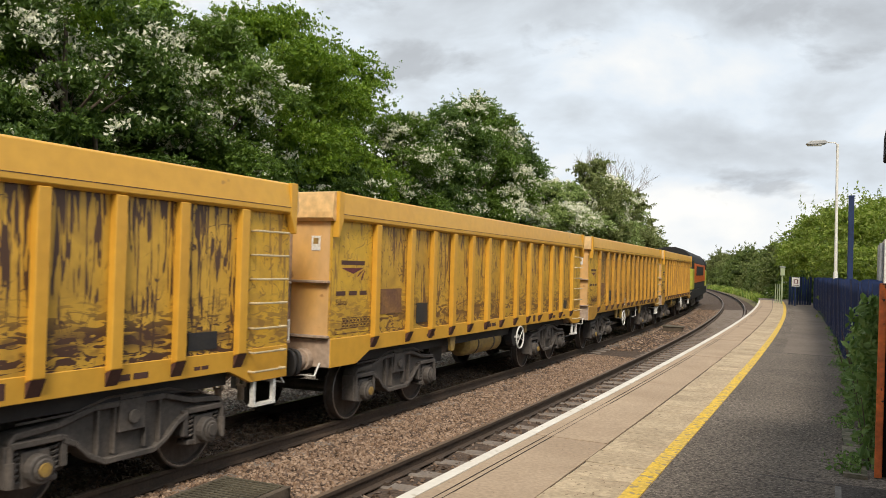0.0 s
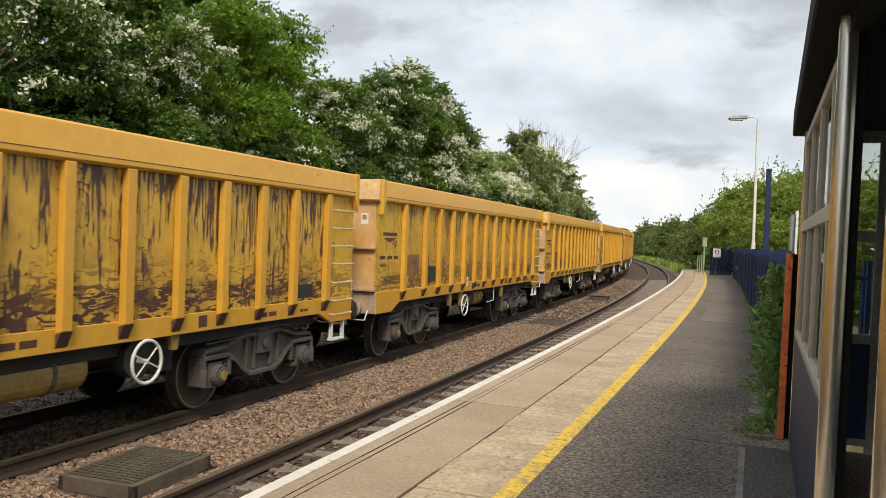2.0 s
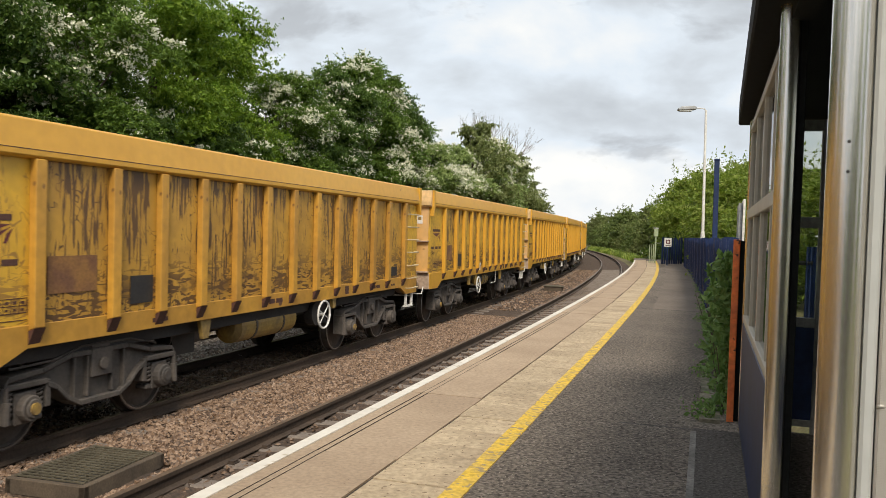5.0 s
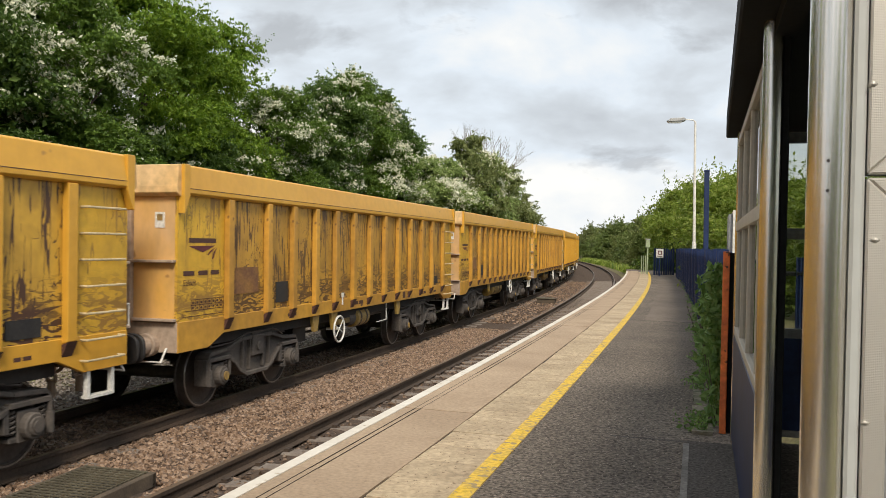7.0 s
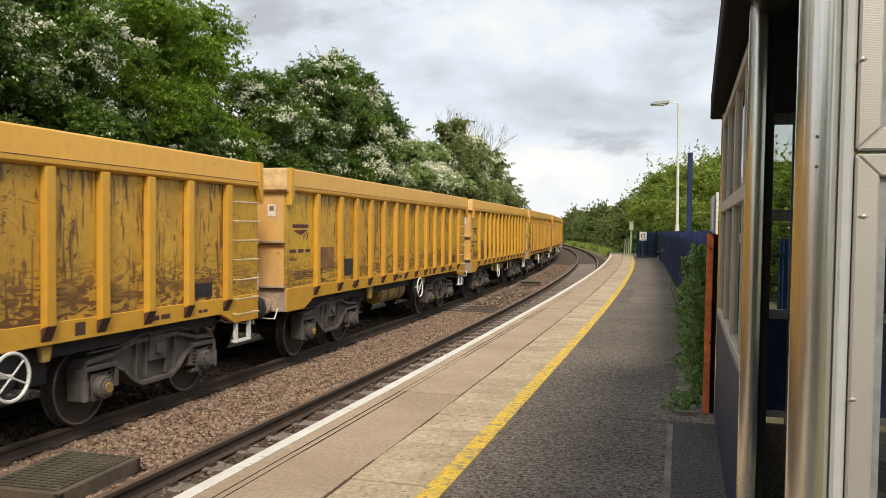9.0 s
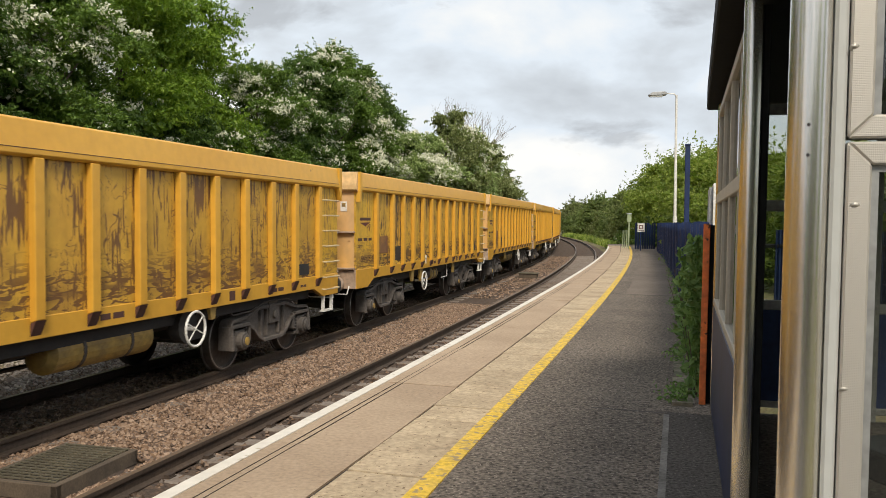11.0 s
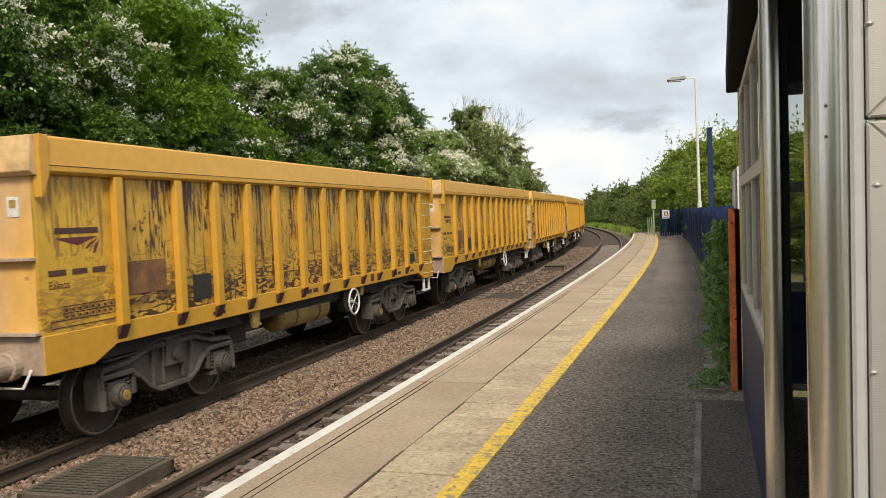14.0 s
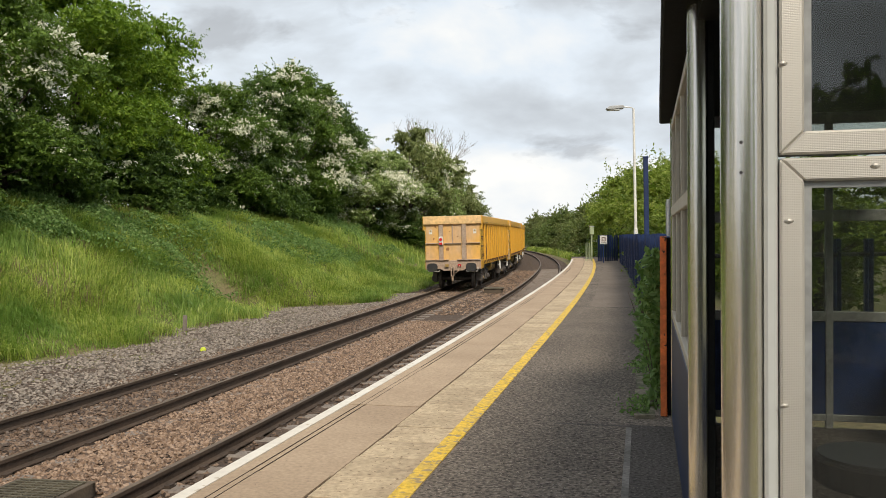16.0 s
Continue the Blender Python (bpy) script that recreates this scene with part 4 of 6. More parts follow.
        hook = Mesh().tube((bx, 0, 1.02), (bx + e * 0.22, 0, 1.02), 0.05, 10).pipe([(bx + e * 0.2, -0.06, 1.02), (bx + e * 0.24, -0.06, 0.62), (bx + e * 0.24, 0.06, 0.62), (bx + e * 0.2, 0.06, 1.02)], 0.028, 8).tube((bx + e * 0.24, 0, 0.62), (bx + e * 0.24, 0, 0.42), 0.05, 10)
        part("coupling", hook, M_BEAM, w, "screw coupling hanging from the hook", 0.0)
        part("brake_hose", Mesh().pipe([(bx, -0.3, 1.1), (bx + e * 0.16, -0.3, 1.06), (bx + e * 0.2, -0.26, 0.85), (bx + e * 0.2, -0.12, 0.74)], 0.022, 8), M_BEAM, w, "brake hose")
        part("hose_tap", Mesh().box(*sorted((bx, bx + e * 0.09)), -0.36, -0.22, 1.04, 1.14), M_RED, w, "red air tap")
        part("hose_tap", Mesh().box(*sorted((bx, bx + e * 0.1)), 0.2, 0.36, 1.02, 1.14), M_YCAP, w, "yellow air tap")
    for bxx in (-WX + 2.33, WX - 2.33):
        make_bogie(bxx, w)
        for d in (-1.07, 1.07):
            WHEELSETS.append(make_wheelset(bxx + d, w))
    def tank(x0, x1, y, z, r, label):
        part("air_reservoir", Mesh().tube((x0, y, z), (x1, y, z), r, 20).tube((x0 - 0.06, y, z), (x0, y, z), r * 0.6, 20, r).tube((x1, y, z), (x1 + 0.06, y, z), r, 20, r * 0.6), M_YELT, w, label)
        for q in (0.25, 0.75):
            part("tank_strap", Mesh().tube((x0 + (x1 - x0) * q - 0.025, y, z), (x0 + (x1 - x0) * q + 0.025, y, z), r + 0.008, 20), M_BOGIE, w)

    def bracket(a, wide, drop):
        part("gear_bracket", Mesh().prism([(a, 1.12), (a + wide, 1.12), (a + wide * 0.75, 1.12 - drop), (a + wide * 0.3, 1.12 - drop)], -HALF + 0.03, -HALF + 0.09), M_YELT, w, "yellow bracket", 0.006)

    if tank_first:
        tank(5.35 - WX, 7.05 - WX, -0.86, 0.83, 0.235, "long dusty yellow air tank")
        part("brake_cylinder", Mesh().tube((3.9 - WX, -0.75, 0.84), (4.7 - WX, -0.75, 0.84), 0.15, 14), M_BOGIE, w, "dusty brake cylinder")
        part("brake_rod", Mesh().tube((4.7 - WX, -0.75, 0.84), (5.3 - WX, -0.75, 0.84), 0.03, 8), M_BOGIE, w)
        part("wheel_housing", Mesh().tube((7.72 - WX, -1.16, 0.86), (7.72 - WX, -1.0, 0.86), 0.22, 18), M_DARK, w, "black gear housing")
        bracket(4.05 - WX, 0.28, 0.3)
        bracket(8.15 - WX, 0.2, 0.22)
        hx, hz = 7.72 - WX, 0.835
    else:
        tank(6.35 - WX, 6.95 - WX, -0.95, 0.86, 0.19, "short dusty yellow air tank")
        part("brake_cylinder", Mesh().tube((6.0 - WX, -0.95, 0.86), (6.3 - WX, -0.95, 0.86), 0.15, 14), M_BOGIE, w, "dusty brake cylinder")
        part("brake_rod", Mesh().tube((7.0 - WX, -0.9, 0.84), (8.2 - WX, -0.9, 0.84), 0.03, 8), M_BOGIE, w)
        part("gear_bar", Mesh().box(5.35 - WX, 5.98 - WX, -1.1, -1.0, 0.80, 0.90), M_YELT, w, "yellow linkage bar", 0.01)
        part("drain_pipe", Mesh().pipe([(7.75 - WX, -1.2, 1.1), (7.75 - WX, -1.2, 0.72), (7.3 - WX, -1.15, 0.7)], 0.011, 6), M_WHITE, w, "thin pale pipe")
        bracket(4.0 - WX, 0.3, 0.32)
        bracket(4.8 - WX, 0.3, 0.36)
        bracket(8.3 - WX, 0.3, 0.34)
        part("release_handle", Mesh().box(5.17 - WX, 5.21 - WX, -HALF - 0.03, -HALF - 0.012, 1.2, 1.38).box(5.15 - WX, 5.23 - WX, -HALF - 0.035, -HALF - 0.012, 1.34, 1.42), M_WHITE, w, "pale release handle", 0.004)
        hx, hz = 5.05 - WX, 0.765
    for a, wide, z0, z1 in ((5.8, 0.42, 1.16, 1.23), (9.95, 0.4, 1.15, 1.21), (11.0, 0.22, 1.15, 1.19), (3.0, 0.3, 1.15, 1.2)):
        part("sill_stencil", Mesh().box(a - WX, a - WX + wide * 0.42, -HALF - 0.0145, -HALF - 0.0125, z0, z1).box(a - WX + wide * 0.52, a - WX + wide, -HALF - 0.0145, -HALF - 0.0125, z0, z1), M_MARK, w, "worn stencilled line")
    part("sill_label", Mesh().box(8.62 - WX, 8.78 - WX, -HALF - 0.015, -HALF - 0.0125, 1.13, 1.27), M_MARK, w, "dark square label")
    # brake rods, with plain dark boxes added to keep light from under the wagon
    part("brake_rigging", Mesh().box(-2.2, 2.2, -0.7, 0.7, 0.78, 0.9).tube((-3.6, 0.35, 0.6), (3.6, 0.35, 0.6), 0.03, 6).tube((-3.6, -0.35, 0.62), (3.6, -0.35, 0.62), 0.03, 6).box(-2.4, -1.9, -0.9, 0.9, 0.6, 1.0).box(1.9, 2.3, -0.9, 0.9, 0.6, 1.0), M_DARK, w, "dark brake rods with boxes added to block light")
    hw = part("handbrake_wheel", Mesh().ring((0, 0, 0), 0.235, 0.018, "y", 28, 6), M_WHITE, w, "white handbrake wheel", at_pose=pose(hx, -HALF - 0.02, hz, 0, 25, 0))
    part("wheel_spoke", Mesh().pipe([(-0.23, 0, 0), (0.23, 0, 0)], 0.009, 6).pipe([(-0.09, 0, -0.21), (0.09, 0, 0.21)], 0.009, 6).tube((0, 0, 0), (0, 0.25, 0), 0.03, 8), M_WHITE, hw)
    return w


M_RUNG = mat("pale_ladder_paint", (0.62, 0.50, 0.30), 0.55)
M_ENDY = mat("faded_yellow_end", (0.70, 0.45, 0.19), 0.6, 0, (0.6, 0.42, 0.22), 1.0, 0.8, 9)
M_YELT = mat("dusty_yellow_tank", (0.40, 0.26, 0.06), 0.6, 0, (0.2, 0.14, 0.06), 3, 0.8, 20)
TXT = {"type": text_mesh("Ealnos", 0.115, M_MARK)}


def make_loco():
    L = thing("diesel_locomotive", "orange, yellow and black freight diesel locomotive", "locomotive")
    h = 21.0 / 2
    mo = mat("loco_orange", (0.75, 0.14, 0.02), 0.4)
    my = mat("loco_yellow_green", (0.50, 0.50, 0.06), 0.4)
    mb = mat("loco_black", (0.025, 0.025, 0.026), 0.75, spec=0.2)
    part("underframe", Mesh().box(-h, h, -1.3, 1.3, 0.8, 1.35), mb, L, bevel=0.02)
    arch = [(-1.25, 1.35), (1.25, 1.35), (1.25, 3.0), (1.1, 3.4), (0.75, 3.72), (0.3, 3.86), (-0.3, 3.86), (-0.75, 3.72), (-1.1, 3.4), (-1.25, 3.0)]
    part("hood", Mesh().prism(arch, -h + 2.2, h - 2.2, "x"), mb, L, "black engine hood", 0.03)
    for sd in (-1, 1):
        y0, y1 = sorted((sd * 1.24, sd * 1.275))
        part("side_panel", Mesh().box(-h + 2.6, h - 2.4, y0, y1, 1.75, 2.95), mo, L, "bright orange body side", 0.01)
        part("air_grille", Mesh().box(-h + 5.0, h - 6.0, *sorted((sd * 1.26, sd * 1.30)), 2.2, 2.8), mb, L, "black air grille", 0.01)
    for e in (-1, 1):
        x0, x1 = sorted((e * (h - 2.2), e * h))
        lower = part("cab", Mesh().box(x0, x1, -1.3, 1.3, 1.35, 2.62), my, L, "yellow-green cab", 0.05)
        top = [(y * 1.03, z) for y, z in arch[2:]]
        part("cab_roof", Mesh().prism([(-1.29, 2.6), (1.29, 2.6)] + top, x0 + 0.02, x1 - 0.02, "x"), mb, L, "black rounded cab top", 0.04)
        part("windscreen", Mesh().box(*sorted((e * (h - 0.03), e * (h + 0.005))), -1.0, 1.0, 2.72, 3.3), M_GLASS, L, "dark windscreen")
        for sd in (-1, 1):
            part("cab_window", Mesh().box(e * (h - 1.1) - 0.35, e * (h - 1.1) + 0.35, *sorted((sd * 1.285, sd * 1.31)), 2.68, 3.15), M_GLASS, lower, "dark cab side window")
        part("bogie_frame", Mesh().box(e * 6.2 - 2.4, e * 6.2 + 2.4, -1.15, 1.15, 0.35, 0.95), M_BOGIE, L, bevel=0.03)
        for k in (-1.9, 0, 1.9):
            part("wheel", Mesh().tube((e * 6.2 + k, -0.82, 0.52), (e * 6.2 + k, 0.82, 0.52), 0.52, 24), M_WHEEL, L)
        for sd in (-1, 1):
            part("buffer", Mesh().tube((e * h, sd * 0.87, 1.05), (e * (h + 0.5), sd * 0.87, 1.05), 0.15, 14).tube((e * (h + 0.5), sd * 0.87, 1.05), (e * (h + 0.56), sd * 0.87, 1.05), 0.24, 18), M_DARK, L)
    part("fuel_tank", Mesh().box(-2.6, 2.6, -1.2, 1.2, 0.4, 1.0), mb, L, bevel=0.05)
    return L


N_WAGONS = 19
TRAIN = []


def make_train():
    first, other = make_wagon(True), None
    TRAIN.append(first)
    for k in range(1, N_WAGONS):
        if k in (2, 4, 7, 8, 11, 12, 14, 15, 17):
            TRAIN.append(copy_thing(other, Matrix()) if other else make_wagon(False))
            other = TRAIN[-1] if other is None else other
        else:
            TRAIN.append(copy_thing(first, Matrix()))
    for k, mt in ((3, M_PANEL_WORN), (5, M_PANEL_WORN), (6, M_PANEL_WORN), (8, M_PANEL_GRIMY), (9, M_PANEL_GRIMY), (10, M_PANEL_GRIMY), (12, M_PANEL_WORN), (14, M_PANEL_WORN), (16, M_PANEL_WORN), (17, M_PANEL_GRIMY), (18, M_PANEL_GRIMY)):
        for o in TRAIN[k].children:
            if mt == M_PANEL_GRIMY and o.name.split(".")[0] in ("rib", "side_sill"):
                o.material_slots[0].link = "OBJECT"
                o.material_slots[0].material = M_YEL_GRIMY
            if o.name.startswith("side_panel") and o.data.materials[0] == M_PANEL:
                o.material_slots[0].link = "OBJECT"
                o.material_slots[0].material = mt
        if mt == M_PANEL_GRIMY:
            TRAIN[k]["label"] = "grimy brown-yellow bogie open box wagon with ribbed sides"
    lamp = part("tail_lamp", Mesh().box(-WX - 0.16, -WX - 0.075, 0.43, 0.61, 2.0, 2.38), M_WHITE, first, "white tail lamp box", 0.012)
    part("lamp_lens", Mesh().tube((-WX - 0.16, 0.52, 2.25), (-WX - 0.18, 0.52, 2.25), 0.07, 16).box(-WX - 0.166, -WX - 0.155, 0.45, 0.59, 2.02, 2.12), M_RED, lamp, "red lamp lens")
    first["label"] = "yellow open box wagon with a red tail lamp on its end"
    TRAIN.append(make_loco())


def vehicle_pose(u_mid, half_base):
    x0, y0, _ = on_track(u_mid - half_base)
    x1, y1, _ = on_track(u_mid + half_base)
    return pose((x0 + x1) / 2, (y0 + y1) / 2, RAIL_Z - 0.008, -CANT, 0, math.degrees(math.atan2(y1 - y0, x1 - x0)))


def rear_u(t):
    """Where the train's last buffer beam is, along the far track."""
    return -208.676 + 15.5333 * t - 0.00137 * t * t - 0.000878 * t**3


def motions():
    times = [i * 0.25 for i in range(65)]
    for k, v in enumerate(TRAIN):
        mid, base = (k * PITCH + WX, 4.0) if k < N_WAGONS else (N_WAGONS * PITCH + 10.2, 6.2)
        walk(v, [(t, vehicle_pose(rear_u(t) + mid, base)) for t in times])
    # the wheels roll without slipping; like wheelsets turn alike
    n = int(16 * FPS) + 1
    for i, ws in enumerate(WHEELSETS):
        loc = ws.matrix_basis.translation.copy()
        walk(ws, [(f / FPS, Matrix.Translation(loc) @ Matrix.Rotation((rear_u(f / FPS) - rear_u(0)) / 0.46, 4, "Y")) for f in range(n)])
    for v in TRAIN[1:N_WAGONS]:
        mates = [o for o in v.children if o.name.startswith("wheelset")]
        for ws, src in zip(mates, WHEELSETS):
            ws.rotation_mode = "QUATERNION"
            ad = ws.animation_data_create()
            ad.action = src.animation_data.action
            ad.action_slot = src.animation_data.action_slot


# ---- shelter, fence and posts ----
def make_shelter():
    S = thing("waiting_shelter", "steel-framed glazed platform shelter with blue lower panels", "shelter", pose(0.559, 1.557, 0, 0, 0, 90 - 13.75))
    D, FAR, MID = 1.65, 4.84, 1.7
    for x, y, r in ((0.0, 0.0, 0.037), (MID, -0.017, 0.036), (FAR, -0.03, 0.028)):
        part("post", Mesh().tube((x, y, 0), (x, y, 2.32), r, 28, caps=False), M_STEEL, S, "round brushed steel post", soft=True)
    part("dark_jamb", Mesh().box(MID + 0.0, MID + 0.05, -0.082, -0.054, 0, 2.31), M_ROOF, S, "black door jamb", 0.004)
    part("roof", Mesh().box(-0.2, 5.2, -D - 0.15, 0.0, 2.31, 2.5), M_ROOF, S, "black flat roof with deep fascia", 0.01, pose(0, 0.13, 0, 0, 0, -0.65))
    part("soffit_beam", Mesh().box(-0.1, 5.1, -0.1, -0.02, 2.25, 2.31), M_ROOF, S)
    # front glazing between the second and third posts
    for x in (MID + 0.09, 2.35, 3.15, 3.95, 4.75):
        part("mullion", Mesh().box(x - 0.02, x + 0.02, -0.06, -0.012, 0.08, 2.25), M_LITBEIGE, S, "steel mullion coloured as its beige lit face", 0.004)
    for z, t in ((0.82, 0.05), (1.57, 0.07), (2.2, 0.05)):
        part("rail", Mesh().box(MID + 0.07, 4.8, -0.055, -0.006, z, z + t), M_LITBEIGE, S, "steel cross rail coloured as its pale lit face", 0.004)
    part("blue_panel", Mesh().box(MID + 0.09, 4.76, -0.04, -0.004, 0.06, 0.815), M_BLUE, S, "dark blue lower panel", 0.004)
    for a, b in ((MID + 0.11, 2.33), (2.37, 3.13), (3.17, 3.93), (3.97, 4.73)):
        for z0, z1 in ((0.87, 1.57), (1.64, 2.2)):
            p = part("pane", Mesh().box(a, b, -0.037, -0.031, z0, z1), M_GLASS, S, "clear glass pane")
            p.visible_shadow = False
    # far end wall
    for y in (-0.07, -0.52, -1.1, -D):
        part("end_upright", Mesh().box(FAR - 0.025, FAR + 0.025, y - 0.025, y + 0.025, 0, 2.3), M_FRAME, S, bevel=0.004)
    for z, t in ((0.08, 0.05), (0.80, 0.07), (1.52, 0.08), (2.22, 0.08)):
        part("end_rail", Mesh().box(FAR - 0.022, FAR + 0.022, -D, -0.05, z, z + t), M_FRAME, S, "grey cross rail", 0.004)
    part("blue_panel", Mesh().box(FAR - 0.015, FAR + 0.01, -D, -0.05, 0.12, 0.80), M_BLUE, S, "dark blue lower panel", 0.004)
    for a, b in ((-0.5, -0.09), (-1.08, -0.54), (-D + 0.02, -1.12)):
        for z0, z1 in ((0.87, 1.52), (1.6, 2.22)):
            p = part("pane", Mesh().box(FAR - 0.004, FAR + 0.002, a, b, z0, z1), M_GLASS, S, "clear glass pane")
            p.visible_shadow = False
    # back wall
    for k in range(6):
        x = 0.03 + k * 0.96
        part("back_upright", Mesh().box(x - 0.025, x + 0.025, -D - 0.03, -D + 0.03, 0, 2.3), M_FRAME, S, bevel=0.004)
    for z, t in ((0.80, 0.07), (1.52, 0.08), (2.22, 0.08)):
        part("back_rail", Mesh().box(0.0, FAR, -D - 0.024, -D + 0.024, z, z + t), M_FRAME, S, bevel=0.004)
    part("blue_panel", Mesh().box(0.03, FAR - 0.03, -D - 0.015, -D + 0.015, 0.12, 0.80), M_BLUE, S, "dark blue lower panel", 0.004)
    for k in range(5):
        a = 0.055 + k * 0.96
        for z0, z1 in ((0.87, 1.52), (1.6, 2.22)):
            p = part("pane", Mesh().box(a, a + 0.91, -D - 0.003, -D + 0.003, z0, z1), M_GLASS, S, "clear glass pane")
            p.visible_shadow = False
    # near end wall facing along the platform
    part("end_trim", Mesh().box(-0.02, 0.05, -0.062, -0.038, 0, 2.31), M_TRIM, S, "pale grey corner trim", 0.006)
    W, B = -0.064, 0.042
    for z0, z1 in ((0.12, 1.573), (1.579, 2.30)):
        for a, b in ((W, W - B), (-D, -D + B)):
            part("window_stile", Mesh().prism([(a, z0), (a, z1), (b, z1 - B), (b, z0 + B)], -0.025, 0.025, "x"), M_ALU, S, "embossed aluminium window frame", 0.004)
        for a, b in ((z0, z0 + B), (z1, z1 - B)):
            part("window_rail", Mesh().prism([(-D, a), (W, a), (W - B, b), (-D + B, b)], -0.0247, 0.0247, "x"), M_ALU, S, "embossed aluminium window frame", 0.004)
        part("window_reveal", Mesh().box(-0.012, 0.01, W - B - 0.014, W - B, z0 + B, z1 - B), M_FRAME, S, "grey inner reveal")
        part("window_head", Mesh().box(-0.012, 0.01, -D + B, W - B - 0.014, z1 - B - 0.012, z1 - B), M_FRAME, S, "grey inner reveal")
        p = part("pane", Mesh().box(-0.003, 0.003, -D + 0.03, W - 0.03, z0 + 0.03, z1 - 0.03), M_GLASS, S, "clear glass pane")
        p.visible_shadow = False
    for y, z in ((-0.069, 1.742), (-0.079, 1.457), (-0.07, 1.121), (-0.222, 1.553)):
        part("dimple", Mesh().tube((-0.0245, y, z), (-0.0262, y, z - 0.002), 0.009, 16, 0.003), M_ALU, S, "bright knocked dimple", soft=True)
    for z in (1.603, 1.548, 0.42):
        part("post_hole", Mesh().tube((-0.0366, 0.004, z), (-0.0378, 0.004, z), 0.0032, 10), M_DARK, S)
    part("plinth", Mesh().box(-0.03, FAR, -D - 0.05, -0.07, 0.002, 0.03), M_TAR2, S)
    x, y = 0.559 + 2.35 * math.sin(radians(13.75)) + 0.80 * math.cos(radians(13.75)), 1.557 + 2.35 * math.cos(radians(13.75)) - 0.80 * math.sin(radians(13.75))
    st = thing("round_stool", "dark round fixed seat inside the shelter", "seat", pose(x, y, 0.028))
    part("seat", Mesh().tube((0, 0, 0.30), (0, 0, 0.42), 0.25, 28, 0.26), M_DARK, st, "dark drum seat", 0.012)
    part("seat_top", Mesh().tube((0, 0, 0.42), (0, 0, 0.432), 0.235, 28), M_DARKGREY, st, "worn dark seat top")
    part("pedestal", Mesh().tube((0, 0, 0), (0, 0, 0.30), 0.09, 16), M_DARK, st)


# the beige puts the light on the steel glazing bars into their colour
M_LITBEIGE = mat("lit_steel_beige", (0.46, 0.42, 0.35), 0.5, 0.1, (0.38, 0.345, 0.285), 3, 0.6, 30, grain=0.06)
M_DARKGREY = mat("dark_grey_plastic", (0.06, 0.06, 0.06), 0.5)
M_FRAME = mat("grey_frame_paint", (0.30, 0.31, 0.31), 0.5, 0.2, (0.2, 0.2, 0.2), 3, 0.6, 30)


def make_fence():
    F = thing("palisade_fence", "dark blue steel fence along the back of the platform", "fence", kind="")
    outline = [(-0.05, -0.012), (-0.03, 0.05), (-0.012, 0.05), (0.0, 0.02), (0.012, 0.05), (0.03, 0.05), (0.05, -0.012), (0.046, -0.016), (0.028, 0.044), (0.014, 0.044), (0.0, 0.013), (-0.014, 0.044), (-0.028, 0.044), (-0.046, -0.016)]
    up = Mesh()
    n = len(outline)
    up.add([(a, b, 0) for a, b in outline] + [(a, b, 1.42) for a, b in outline], [(i, (i + 1) % n, n + (i + 1) % n, n + i) for i in range(n)] + [tuple(range(n))[::-1], tuple(range(n, 2 * n))])
    data = up.data("pale", M_BLUE)
    back = lambda q: -2.76 + 0.2 * smooth(7, 30, q)
    s = 7.4
    while s < 43:
        x, y, h = at(s, back(s))
        part("pale", data, M_BLUE, F, at_pose=pose(x, y, 0.025 * math.sin(s * 37), 1.2 * math.sin(s * 23), 0, 90 - math.degrees(h) + 4 * math.sin(s * 51)))
        s += 0.165
    for z in (0.3, 1.12):
        m = Mesh()
        for k in range(36):
            p = [at(q, back(q) - 0.03) for q in (7.4 + k, 8.4 + k)]
            m.tube((*[float(c) for c in p[0][:2]], z), (*[float(c) for c in p[1][:2]], z), 0.022, 6)
        part("fence_rail", m, M_BLUE, F, "dark blue fence rail")
    o = thing("orange_post", "flaking orange steel post at the fence end", "post", pose(1.735, 6.56, 0, 0, 0, 77))
    part("angle_bar", Mesh().box(-0.01, 0.01, -0.025, 0.025, 0, 1.42).box(-0.01, 0.05, -0.025, -0.017, 0, 1.418), M_ORANGE, o, bevel=0.002)
    d = thing("dark_screen", "black screen panel between fence post and shelter", "panel", pose(1.81, 6.6, 0, 0, 0, 77))
    part("sheet", Mesh().box(-0.01, 0.01, -0.06, 0.05, 0, 1.41), M_ROOF, d)
    R = thing("rear_fence", "dark palisade fence behind the shelter", "fence")
    for k in range(13):
        part("pale", data, M_ROOF, R, at_pose=pose(2.35 + 0.38 * k, 8.7 + 0.06 * k, -0.05, 0, 0, 3))
    for z in (0.3, 1.2):
        part("fence_rail", Mesh().tube((2.2, 8.72, z), (7.2, 9.5, z), 0.025, 6), M_ROOF, R)
    G = thing("end_fence", "dark blue railing across the platform end", "fence")
    for k in range(9):
        x, y, h = at(45.2 + 0.12 * k, -1.5 - k * 0.125)
        part("pale", data, M_BLUE, G, at_pose=pose(x, y, 0.0, 0, 0, -math.degrees(h)))


